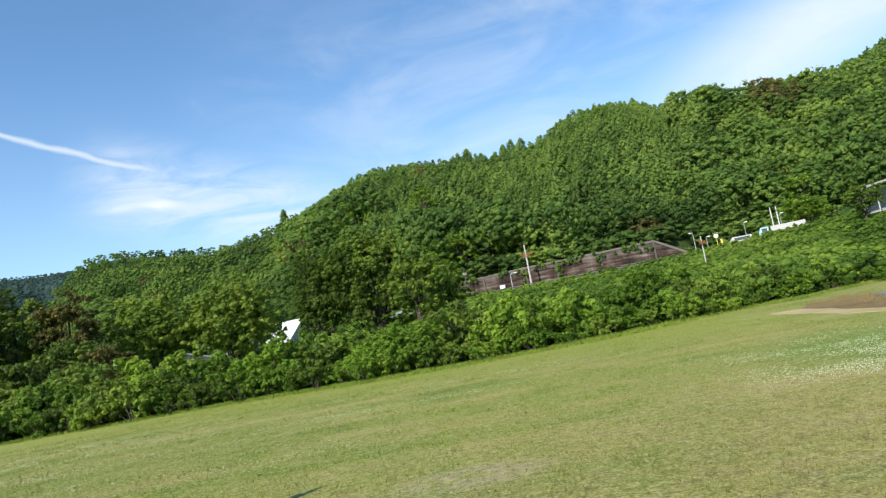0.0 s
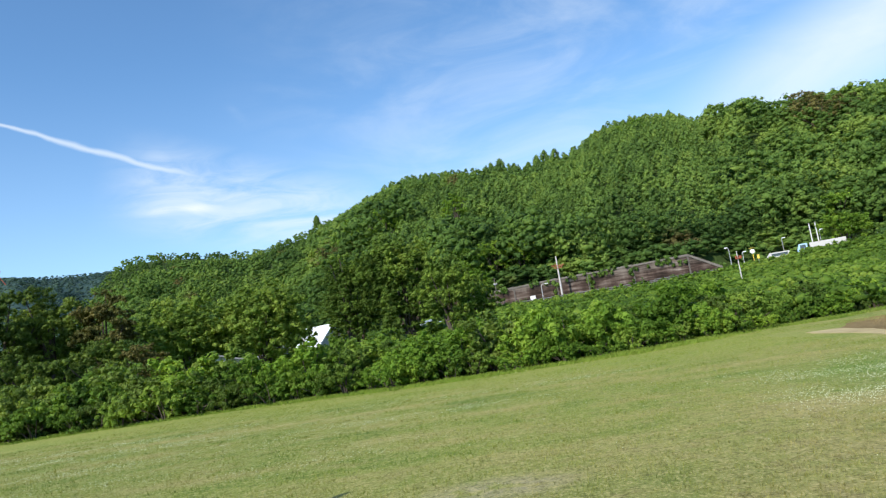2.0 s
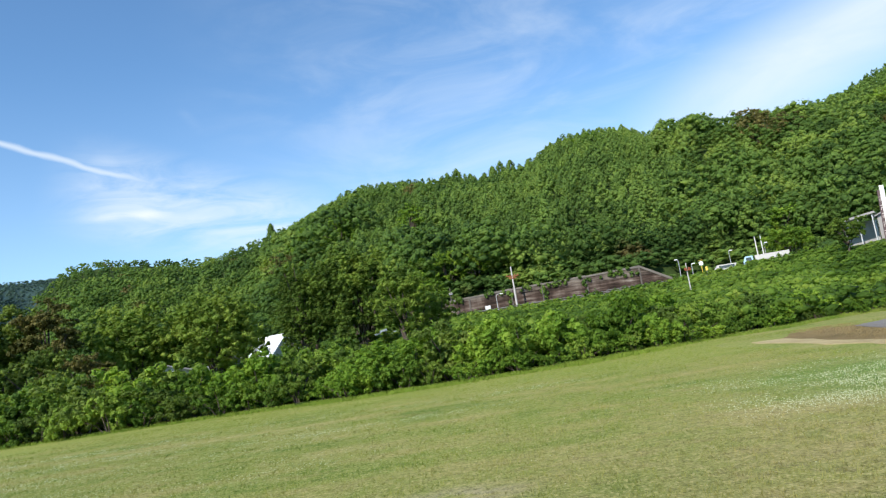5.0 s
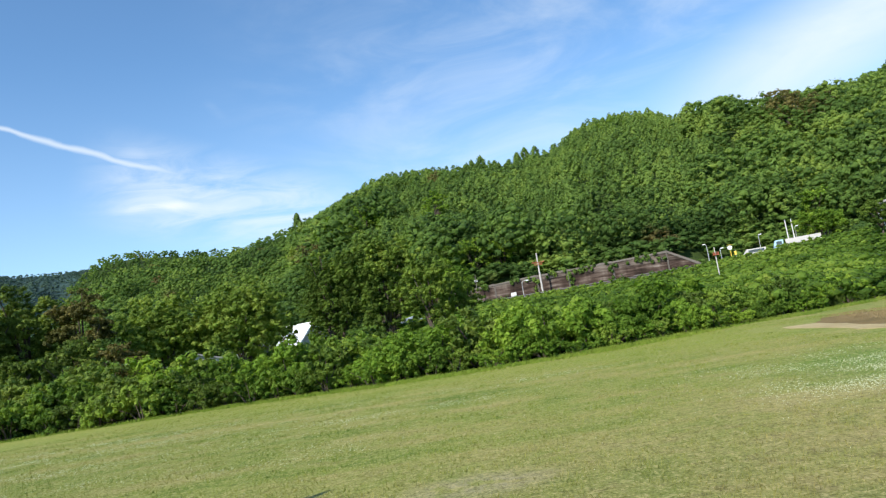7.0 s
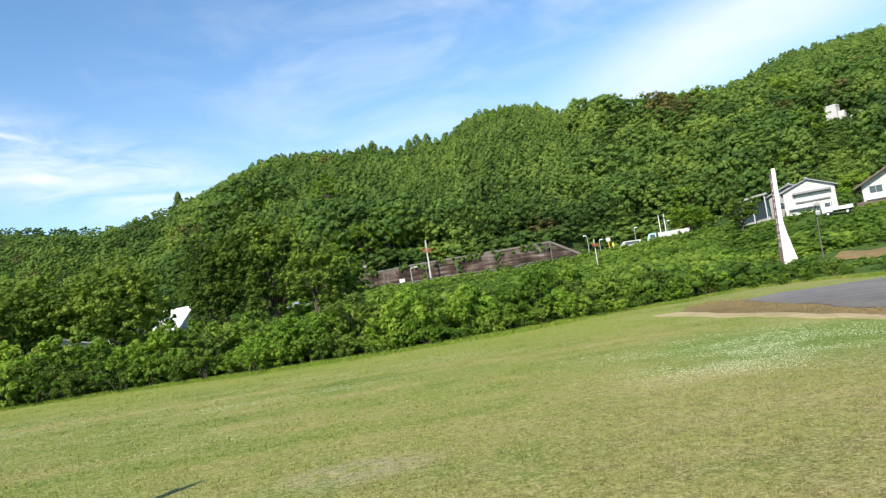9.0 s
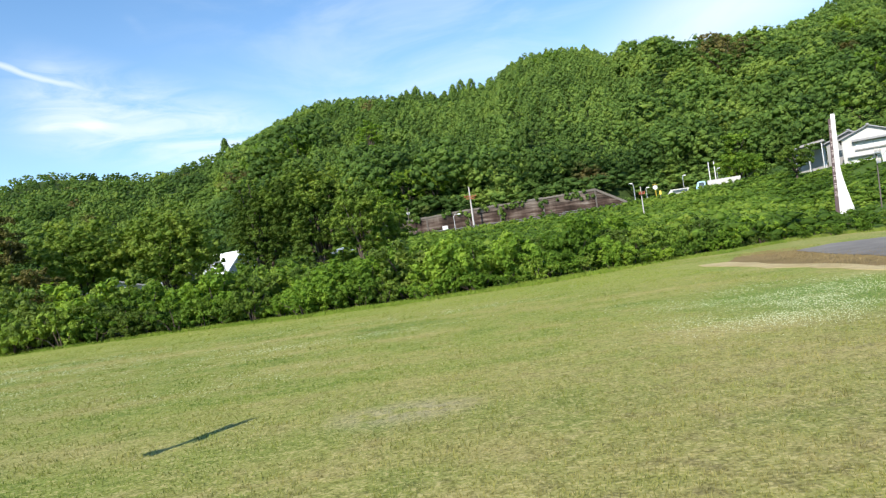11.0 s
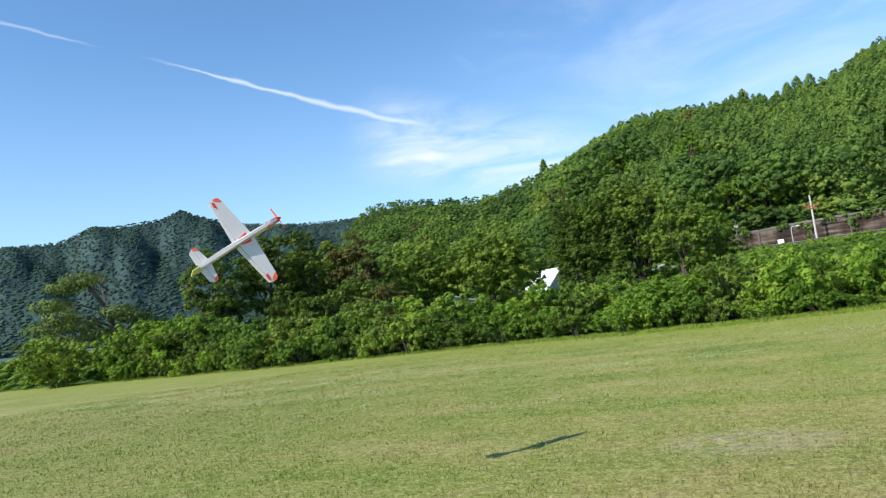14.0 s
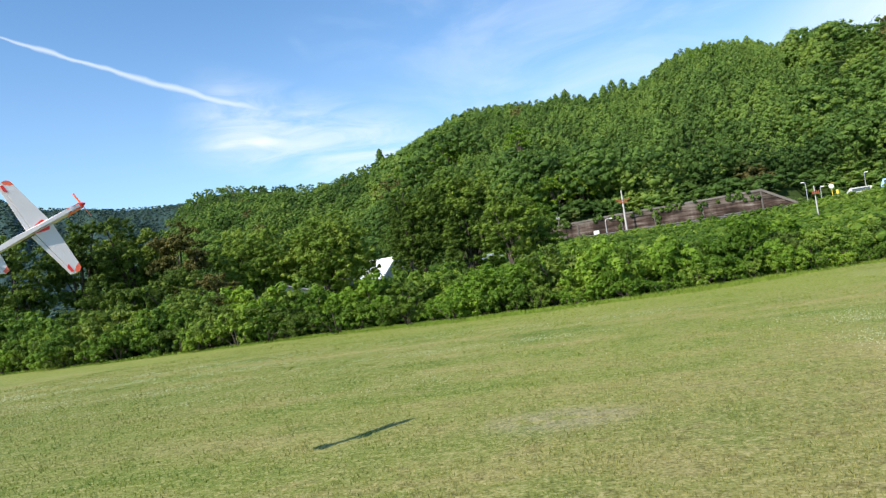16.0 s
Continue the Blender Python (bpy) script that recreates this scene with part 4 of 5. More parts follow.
BRONZE = "bronze-leaved tree on the upper hillside"
PALE = "pale green tree among darker ones on the hillside"
YOUNG = "yellow-green tree above the houses"
for az, el, tall, wide, mat, label in ((-26.3, 11.7, 15, 6, REDLEAF, BRONZE), (-27.4, 11.1, 17, 9, REDLEAF, BRONZE), (-28.7, 10.8, 14, 8, BROWNLEAF, BRONZE), (-35.2, 9.6, 11, 6, BROWNLEAF, BRONZE), (-34.9, 11.0, 14, 9, SHRUBLEAF, PALE), (-36.5, 7.7, 13, 7, SHRUBLEAF, YOUNG), (-35.1, 6.0, 8, 6, SHRUBLEAF, YOUNG), (-33.0, 8.6, 12, 7, SHRUBLEAF, PALE), (-14.6, 14.2, 9, 6, SHRUBLEAF, PALE), (-13.2, 14.2, 8, 6, SHRUBLEAF, PALE), (-27.2, 4.3, 9, 5.5, SHRUBLEAF, YOUNG), (9.6, 7.9, 14, 7, SHRUBLEAF, PALE), (6.9, 9.2, 13, 7, SHRUBLEAF, PALE), (1.0, 9.4, 13, 5, SHRUBLEAF, PALE), (11.2, 6.6, 13, 6, BROWNLEAF, "rusty-green tree on the lower hillside"), (12.6, 7.2, 12, 6, TREELEAF, "rounded broadleaf tree on the hillside")):
    broad_tree(az, hill_r(az, el - 1.0), tall, wide, label, mat, 0.05, 34, 60, 0.8)


def spire_tree():
    base = bearing(12.3, 402)
    base.z = float(ground_z(base.x, base.y))
    tree = thing("conifer", Matrix.Translation(base), "dark pointed conifer standing above the ridge", "tree")
    c, nrm, v, f = cedar_pattern(26, 40)
    scale = np.array([9, 9, 11.0])
    link("crown", joined("crown", (v * scale, f), leaf_cards(c * scale, nrm, 0.8, 0.6, 0.3)), CEDAR, tree)
    part("trunk", tube([(0, 0, -0.5), (0, 0, 10.4)], [0.4, 0.06], 7), BARK, tree)


spire_tree()


def ridge_pines():
    for az, r, tall in ((-2.6, 372, 15), (-3.4, 372, 17), (-6.4, 369, 15), (-7.1, 368, 17), (-7.9, 366, 16), (-22.0, 440, 9), (-24.8, 505, 12), (-26.0, 508, 13)):
        base = bearing(az, r)
        base.z = float(ground_z(base.x, base.y)) - 0.5
        tree = thing("conifer", Matrix.Translation(base), "dark conifer rising from the ridge line", "tree", "conifers along the ridge")
        c, nrm, v, f = cedar_pattern(20, 30)
        scale = np.array([tall * 0.8, tall * 0.8, tall * 0.85])
        link("crown", joined("crown", (v * scale, f), leaf_cards(c * scale, nrm, 0.8, 0.6, 0.3)), CEDAR, tree)
        part("trunk", tube([(0, 0, -0.5), (0, 0, tall * 0.9)], [0.3, 0.06], 7), BARK, tree)


ridge_pines()


def open_pine():
    """A ragged pine with bare, pale upper limbs."""
    base = bearing(47.6, 70)
    base.z = float(ground_z(base.x, base.y)) - 0.1
    tree = thing("pine_tree", Matrix.Translation(base) @ Matrix.Rotation(radians(47.6), 4, "Z") @ Matrix.Scale(1.3, 4), "ragged pine with flat tiers and bare dead limbs", "tree")
    part("trunk", tube([(0.9, 0, -0.2), (0.7, 0, 2.4), (0.1, 0, 4.6), (-0.9, 0, 6.2), (-2.2, 0, 6.8)], [0.24, 0.2, 0.15, 0.10, 0.04], 8), BARK, tree)
    tiers = [(-3.2, 0, 5.0), (-2.2, 0.5, 6.3), (-1.2, -0.4, 6.6), (-2.6, -0.3, 4.1), (-3.6, 0.2, 3.4), (-1.4, 0.2, 3.6), (1.9, 0, 3.7), (2.8, 0.2, 3.2), (1.0, -0.3, 4.1), (2.2, -0.2, 2.4), (-0.4, 0.3, 2.7), (-2.4, 0.1, 2.6)]
    for tip in tiers:
        root = (0.4, 0, max(tip[2] - 0.9, 1.2))
        part("limb", tube([root, ((tip[0] + root[0]) / 2, tip[1] / 2, tip[2] - 0.1), tip], [0.09, 0.06, 0.025], 6), BARK, tree)
    for tip in ((0.6, 0.1, 5.9), (-0.3, -0.1, 6.9), (1.3, 0, 5.1)):
        part("dead_limb", tube([(0.1, 0, 4.4), ((tip[0] + 0.2) / 2, 0, tip[2] - 0.4), tip], [0.07, 0.05, 0.015], 6), DEADWOOD, tree, "bare bleached limb")
    c = np.array(tiers) + rng.normal(size=(len(tiers), 3)) * 0.1
    link("crown", faces_mesh("crown", crown_cards(c, np.full(len(c), 1.35), 520, 0.26, 0.36, 0.45), 3), NEEDLES, tree)


open_pine()


def make_shrub(tall, spread, per, mat, size=0.2, clumps=22):
    """A many-stemmed shrub, leafy down to the ground."""
    shrub = thing("shrub", Matrix(), "leafy green shrub at the edge of the field", "shrub", "shrubs along the field edge")
    d = unit(rng.normal(size=(clumps, 3)) + np.array([0, 0, 0.1]))
    c = d * rng.uniform(0.35, 0.95, (clumps, 1)) * np.array([spread, spread, tall * 0.52]) * 0.84 + np.array([0, 0, tall * 0.43])
    radius = rng.uniform(0.26, 0.42, clumps) * min(tall, spread * 1.3) * 0.72
    k, size_k = boughs(c, radius, 5, 0.6)
    cards = crown_cards(k, size_k, max(int(per * 0.3), 8), size * 0.62, 0.8, 0.7)
    cards[:, 2] = np.maximum(cards[:, 2], 0.0)
    body, f = masses(k, size_k, 0.7, 0.7, 0.35, OCT)
    body[:, 2] = np.maximum(body[:, 2], -0.02)
    link("foliage", joined("foliage", (body, f), cards), mat, shrub)
    bm = bmesh.new()
    for i in range(9):
        tip = Vector(c[i])
        tube([(tip.x * 0.15, tip.y * 0.15, -0.1), (tip.x * 0.5, tip.y * 0.5, tip.z * 0.6), tip], [0.035, 0.025, 0.008], 5, bm)
    part("branchwork", bm, BARK, shrub)
    return shrub


def hedge():
    kinds = [make_shrub(2.0, 1.5, 90, SHRUBLEAF), make_shrub(2.3, 1.7, 90, SHRUBLEAF, 0.24), make_shrub(1.7, 1.7, 90, SHRUBLEAF, 0.17), make_shrub(2.1, 1.4, 90, TREELEAF, 0.22), make_shrub(1.8, 1.8, 90, SLOPELEAF, 0.2), make_shrub(2.1, 1.6, 90, DARKLEAF, 0.2), make_shrub(1.9, 1.5, 90, DEEPLEAF, 0.22)]
    first = True
    for row, (push, lift) in enumerate(((0.7, 0.95), (2.3, 1.22), (4.6, 1.3))):
        x = -37.0
        while x < 22.5:
            y = float(np.interp(x, EDGE_X, EDGE_Y)) + push + random.uniform(-0.5, 0.5)
            az = math.degrees(math.atan2(-x, y))
            tall = lift * np.interp(az, [-33, -28, -20, 2, 10, 25, 36, 44], [0.42, 0.5, 0.82, 0.98, 0.95, 1.08, 1.12, 1.25]) * random.uniform(0.78, 1.16)
            if row == 0:
                tall *= random.uniform(0.65, 0.95)
            i = random.randrange(5) if random.random() < np.interp(az, [8, 26], [0.9, 0.15]) else random.choice((5, 6))
            m = pose(x, y, float(ground_z(x, y)) - 0.05, 0, 0, random.uniform(0, 360)) @ Matrix.Diagonal((tall, tall, tall, 1))
            if kinds[i].get("placed"):
                made = copy_thing(kinds[i], m)
                made.matrix_basis = m
            else:
                kinds[i].matrix_world = m
                kinds[i]["placed"] = 1
            x += random.uniform(0.9, 1.4) * (1.0 if row == 0 else 1.3)
    for k in kinds:
        if "placed" in k:
            for o in bpy.data.objects:
                if "placed" in o:
                    del o["placed"]
    for az, r, tall, wide in ((50.8, 57, 4.3, 3.0), (47.3, 56, 2.8, 2.2), (45.2, 53, 4.5, 3.0), (42.8, 51, 4.6, 2.8), (39.8, 47, 4.0, 2.8)):
        big = make_shrub(tall, wide, 90, TREELEAF if az > 48 else DEEPLEAF, 0.24, 60)
        at = bearing(az, r)
        big.matrix_world = pose(at.x, at.y, float(ground_z(at.x, at.y)) - 0.05, 0, 0, az)
        tagged(big, "tall rounded shrub at the corner of the field")


hedge()
wall_creepers()


# ---- the tall sign beyond the field ----
def level(at, sink=0.0):
    return float(ground_z(at.x, at.y)) - sink


def sign_tower():
    at = bearing(-33.35, 60)
    tower = thing("sign_tower", pose(at.x, at.y, 0.1, 0, 0, -33.7) @ Matrix.Rotation(radians(3.0), 4, "Y") @ Matrix.Diagonal((0.84, 1.0, 1.065, 1.0)), "white blade-shaped sign tower with a flared foot", "sign")
    curve = [(0.40 + 0.98 * max(0.0, (3.6 - z) / 3.6) ** 1.25, z) for z in np.linspace(0, 7.35, 22)]
    outline = [(0.0, 0.0)] + curve[:1] + curve[1:] + [(0.06, 7.35)]
    outline = [(x - 0.20 * z / 7.35 if x > 0 else x, z) for x, z in outline]
    part("blade", prism(outline, 0.5), WHITE, tower)
    part("name_panel", box((0.34, 0.42, 6.9), (-0.17, 0, 3.6), 0.02), SIGNBROWN, tower, "dark brown lettering panel")
    panel = tower.children[-1]
    for i in range(9):
        z = 6.45 - i * 0.58
        for dx, dz, w, h in ((0, 0.12, 0.2, 0.05), (0.02, -0.02, 0.16, 0.05), (-0.05, -0.1, 0.05, 0.18), (0.07, -0.12, 0.05, 0.12)):
            part("lettering_bar", box((w, 0.03, h), (-0.17 + dx, -0.222, z + dz)), SIGNPALE, panel)
    part("plinth", box((1.9, 0.9, 1.0), (0.45, 0, -0.45), 0.03), CONCRETE, tower)


sign_tower()


# ---- poles and lamps ----
def utility_pole(az, r, z0, z1, radius=0.17, mat=None, arms=(), label="grey concrete utility pole with cross-arms", lean=0.0, turn=12):
    at = bearing(az, r)
    pole = thing("utility_pole", pose(at.x, at.y, z0, 0, lean, turn), label, "utility pole")
    tall = z1 - z0
    part("shaft", tube([(0, 0, -0.6), (0, 0, tall * 0.5), (0, 0, tall)], [radius, radius * 0.86, radius * 0.68], 12), mat or POLE_GREY, pole)
    for h, w in arms:
        arm = part("crossarm", box((w, 0.1, 0.12), (0, -0.16, tall - h), 0.015), STEEL if mat else RUST, pole)
        for s in (-0.45, -0.2, 0.2, 0.45):
            part("insulator", tube([(s * w, -0.16, tall - h + 0.05), (s * w, -0.16, tall - h + 0.2), (s * w, -0.16, tall - h + 0.32)], [0.04, 0.07, 0.03], 8), RUST if not mat else POLE_GREY, arm)
    return pole


utility_pole(-6.55, 127.5, 5.5, 13.3, 0.18, None, ((1.75, 2.3), (2.15, 1.5)))
utility_pole(-1.35, 127.8, 5.5, 11.2, 0.10, DARKPOLE, ((1.2, 0.6),), "thin dark pole with a bracket beside the road")
utility_pole(-20.0, 90, 1.6, 6.6, 0.085, None, ((0.9, 0.8),), "slender grey utility pole rising out of the brush")
utility_pole(-35.9, 60, 0.4, 4.75, 0.055, DARKPOLE, ((0.2, 0.55), (0.9, 0.35)), "slender grey pole with fittings on its arms", 2.5)
utility_pole(-8.75, 128.2, 5.5, 9.6, 0.09, DARKPOLE, (), "dark thin post before the retaining wall")


def street_lamp(az, r, z0, z1, reach=0.9, label="grey street lamp with a pale curved head"):
    at = bearing(az, r)
    lamp = thing("street_lamp", pose(at.x, at.y, z0, 0, 0, az), label, "street lamp")
    tall = z1 - z0
    part("post", tube([(0, 0, -0.5), (0, 0, tall * 0.9), (reach * 0.25, 0, tall), (reach, 0, tall + 0.05)], [0.09, 0.065, 0.05, 0.045], 8), STEEL, lamp)
    part("lamp_head", box((0.55, 0.24, 0.17), (reach + 0.1, 0, tall), 0.06), ROOFPALE, lamp, "pale lamp housing")
    return lamp


street_lamp(-5.0, 127.2, 5.5, 8.7)
street_lamp(-19.5, 131, 6.0, 9.7, -0.5)
for az, r, z1 in ((-23.2, 141, 10.3), (-25.7, 146, 10.9), (-27.5, 139, 10.0), (-20.4, 132, 8.6)):
    street_lamp(az, r, 6.6, z1, 0.25, "short lamp post with a small grey head")


def flag_pole(az):
    at = bearing(az, 141)
    pole = thing("flag_pole", pose(at.x, at.y, 6.6), "tall white flag pole without a flag", "flag pole", "pair of flag poles")
    part("shaft", tube([(0, 0, -0.3), (0, 0, 5.3)], [0.12, 0.09], 10), WHITE, pole)
    part("finial", tube([(0, 0, 5.3), (0, 0, 5.38), (0, 0, 5.46)], [0.05, 0.11, 0.04], 8), STEEL, pole)


flag_pole(-25.15)
flag_pole(-25.55)


def road_mirror(az, r, z):
    at = bearing(az, r)
    m = thing("traffic_mirror", pose(at.x, at.y, z, 0, 0, az), "round pale traffic mirror on an orange post", "mirror")
    part("post", tube([(0, 0, -0.2), (0, 0, 2.6)], [0.06, 0.06], 8), YELLOW, m)
    disc = part("disc", tube([(0, -0.12, 2.5), (0, -0.2, 2.5), (0, -0.24, 2.5)], [0.36, 0.4, 0.33], 16), ROOFPALE, m)
    part("hood", box((0.9, 0.3, 0.05), (0, -0.3, 3.03), 0.02), YELLOW, disc)
    part("sign_plate", box((0.35, 0.05, 0.7), (0.75, -0.05, 1.45), 0.01), YELLOW, m, "yellow upright sign plate")
    part("sign_post", tube([(0.75, 0, -0.2), (0.75, 0, 1.9)], [0.04, 0.04], 8), STEEL, m)


road_mirror(-21.1, 133, 5.95)


def cabinet():
    at = bearing(-4.2, 126.8)
    c = thing("roadside_cabinet", pose(at.x, at.y, 5.6), "small white roadside cabinet on a concrete base", "cabinet")
    part("body", box((0.95, 0.6, 1.15), (0, 0, 0.72), 0.04), WHITE, c)
    part("base", box((1.1, 0.75, 0.2), (0, 0, 0.08)), CONCRETE, c)
    part("door_panel", box((0.8, 0.02, 0.95), (0, -0.31, 0.72), 0.005), ROOFPALE, c)


cabinet()


def guard_rail(points, label, posts_every=3.0, tall=0.8, mat=None):
    """A beam rail on posts along a line of places."""
    rail = thing("guard_rail", Matrix.Translation(points[0]), label, "guard rail")
    o = Vector(points[0])
    for a, b in zip(points, points[1:]):
        a, b = Vector(a) - o, Vector(b) - o
        way = (b - a).normalized()
        ln = (b - a).length
        q = Matrix.Rotation(math.atan2(way.y, way.x), 4, "Z")
        for h in (tall, tall - 0.3):
            part("beam", box((ln, 0.07, 0.16), (a + b) / 2 + Vector((0, 0, h)), 0.02, None, q), mat or STEEL, rail)
        for i in range(int(ln / posts_every) + 1):
            p = a + way * i * posts_every
            part("post", tube([p + Vector((0, 0.06, -0.3)), p + Vector((0, 0.06, tall + 0.05))], [0.06, 0.06], 6), mat or STEEL, rail)


guard_rail([(-4, 122.4, 5.3), (14, 122.4, 5.3), (30, 122.4, 5.4), (48, 122.4, 5.7)], "dull grey guard rail along the road", 3.0, 0.7, RAILGREY)


# ---- houses ----
def window(parent, x, y, z, w, h, bars=1, name="window", glass=None, frame_mat=None):
    frame_ = part(name, prism_frame(w, h), frame_mat or STEEL, parent, "grey window frame" if not frame_mat else "white window frame")
    frame_.location = (x, y, z)
    for i in range(bars + 1):
        pw = w / (bars + 1) - 0.05
        pane = part("pane", box((pw, 0.02, h - 0.08), (-w / 2 + w / (bars + 1) * (i + 0.5), 0.02, 0)), glass or GLASS, frame_)
    return frame_


def prism_frame(w, h, t=0.06, d=0.1):
    bm = bmesh.new()
    for size, at in (((w + 2 * t, d, t), (0, 0, h / 2)), ((w + 2 * t, d, t), (0, 0, -h / 2)), ((t, d, h), (-w / 2, 0, 0)), ((t, d, h), (w / 2, 0, 0))):
        box(size, at, 0, bm)
    return bm


def gable_roof(w, d, rise, over, thick, mat, parent, z, along="y", label=""):
    """Two slopes; the gable faces -y."""
    slope = math.hypot(w / 2 + over, rise * (w / 2 + over) / (w / 2))
    a = math.atan2(rise, w / 2)
    roof = None
    for s in (-1, 1):
        bm = box((slope, d + 2 * over, thick), (0, 0, 0))
        bm.transform(Matrix.Translation((s * (w / 2 + over) / 2, 0, z + rise - rise * (w / 2 + over) / w + thick / 2)) @ Matrix.Rotation(s * a, 4, "Y"))
        roof = part("roof_slope", bm, mat, parent, label)
    part("ridge_cap", box((0.4, d + 2 * over + 0.1, 0.22), (0, 0, z + rise + thick + 0.02), 0.05), mat, parent, label)
    return roof


def white_house():
    at = bearing(-35.76, 116)
    h = thing("house", pose(at.x, at.y, 6.15, 0, 0, -36), "white gabled house with a shallow grey roof", "house")
    part("wall", prism([(-3.3, -0.6), (3.3, -0.6), (3.3, 3.55), (0, 4.9), (-3.3, 3.55)], 7.5), PLASTER, h)
    gable_roof(6.6, 7.5, 1.35, 0.42, 0.14, ROOFGREY, h, 3.55, label="grey metal roof slope")
    part("canopy", box((4.9, 0.7, 0.30), (0.35, -4.1, 3.1), 0.04), ROOFGREY, h, "long grey window canopy")
    part("ledge", box((4.4, 0.25, 0.12), (0.35, -3.87, 1.8), 0.02), GREYWALL, h)
    window(h, -0.7, -3.78, 2.35, 1.9, 0.8, 1, "window", CURTAIN, WHITE)
    window(h, 1.5, -3.78, 2.35, 1.9, 0.8, 1, "window", CURTAIN, WHITE)
    part("lower_canopy", box((3.9, 0.6, 0.12), (-0.9, -4.0, 0.95), 0.02), ROOFGREY, h, "thin grey lower canopy")
    window(h, -2.0, -3.78, 0.35, 1.3, 0.6, 1, "window", CURTAIN, WHITE)
    window(h, 0.6, -3.78, 0.4, 1.1, 0.7, 1)
    window(h, 2.4, -3.78, 0.4, 1.0, 0.5, 1, "window", CURTAIN, WHITE)
    part("foundation", box((6.7, 7.6, 2.2), (0, 0, -1.6)), CONCRETE, h)


white_house()


def side_annexe():
    at = bearing(-34.75, 127)
    h = thing("annexe", pose(at.x, at.y, 6.9, 0, 0, -40), "low grey annexe with a tiled gable roof behind the white house", "house")
    part("wall", prism([(-3.2, -2), (3.2, -2), (3.2, 3.4), (0, 4.7), (-3.2, 3.4)], 8), GREYWALL, h)
    gable_roof(6.4, 8.0, 1.3, 0.5, 0.18, ROOFGREY, h, 3.4)
    window(h, -1.2, -4.02, 1.6, 1.8, 1.1, 1)
    part("door", box((1.0, 0.08, 2.0), (1.8, -4.03, 0.6), 0.01), TIMBER, h)
    at = bearing(-32.0, 114)
    c = thing("carport", pose(at.x, at.y, 6.9, 0, 0, -36), "open carport with a thin sloping grey roof on posts", "carport")
    part("roof", box((4.2, 4.2, 0.16), (0, 0, 3.0), 0.02, None, Matrix.Rotation(radians(-7), 4, "Y")), ROOFGREY, c)
    part("fascia", box((4.3, 0.12, 0.3), (0, -2.14, 2.95), 0.02, None, Matrix.Rotation(radians(-7), 4, "Y")), GREYWALL, c, "grey fascia board")
    for x, y in ((-1.75, -1.9), (1.75, -1.9), (-1.75, 1.9), (1.75, 1.9), (0, -1.9)):
        part("post", box((0.14, 0.14, 4.6), (x, y, 0.65 + x * 0.06), 0.01), STEEL, c)
    part("back_wall", box((4.0, 0.15, 3.6), (0, 2.05, 0.6)), GREYWALL, c)


side_annexe()


def tiled_house():
    at = bearing(-40.9, 114)
    h = thing("house", pose(at.x, at.y, 3.9, 0, 0, -38), "two-storey white house with brown tiled roofs", "house")
    part("wall", box((7.6, 8.0, 6.6), (0, 0, 1.4)), PLASTER, h)
    part("gable", prism([(-3.8, 4.7), (3.8, 4.7), (0, 6.7)], 8.0), PLASTER, h)
    gable_roof(7.6, 8.0, 2.0, 0.9, 0.22, ROOFBROWN, h, 4.7, label="brown tiled roof slope")
    part("lower_roof", box((9.4, 1.7, 0.2), (0, -4.6, 2.15), 0.03, None, Matrix.Rotation(radians(18), 4, "X")), ROOFBROWN, h, "brown tiled lean-to roof")
    part("balcony_rail", box((7.4, 0.12, 0.8), (0.2, -4.3, 3.0), 0.02), WHITE, h)
    for x in (-2.2, 0.6, 2.6):
        window(h, x, -4.04, 3.9, 1.5, 1.0, 1)
    for x in (-1.6, 1.8):
        window(h, x, -4.04, 0.7, 2.2, 1.5, 1)
    part("foundation", box((7.8, 8.2, 1.6), (0, 0, -2.2)), CONCRETE, h)


tiled_house()


def pale_roof_house(az, r, z, w, d, wall, rise, turn, roof, walls, label):
    at = bearing(az, r)
    h = thing("house", pose(at.x, at.y, z, 0, 0, turn), label, "house")
    part("wall", prism([(-w / 2, -1.5), (w / 2, -1.5), (w / 2, wall), (0, wall + rise), (-w / 2, wall)], d), walls, h)
    gable_roof(w, d, rise, 0.5, 0.16, roof, h, wall)
    window(h, -w * 0.22, -d / 2 - 0.03, wall * 0.55, w * 0.25, 1.1, 1)
    window(h, w * 0.22, -d / 2 - 0.03, wall * 0.55, w * 0.25, 1.1, 1)


pale_roof_house(13.2, 96, 0.9, 5.4, 3.6, 2.4, 2.4, 60, ROOFPALE, PLASTER, "white gabled house with a pale roof behind the trees")
pale_roof_house(16.6, 88, 1.3, 5.0, 6.0, 1.5, 0.8, 30, ROOFGREY, GREYWALL, "low grey building seen under the cherry trees")
pale_roof_house(21.2, 90, 1.3, 6.0, 6.0, 1.6, 0.9, 20, ROOFGREY, PLASTER, "low white building seen under the cherry trees")
pale_roof_house(26.0, 92, 1.2, 6.0, 6.0, 1.8, 0.8, 35, ROOFBLUE, GREYWALL, "low grey building seen under the trees")
pale_roof_house(4.6, 98, 2.2, 7.0, 6.0, 1.2, 0.9, 15, ROOFBLUE, GREYWALL, "low building with a blue-grey roof behind the large tree")
pale_roof_house(-29.5, 148, 7.6, 1.8, 2.0, 0.8, 0.3, -20, ROOFPALE, PLASTER, "small white shed at the foot of the wooded hill")


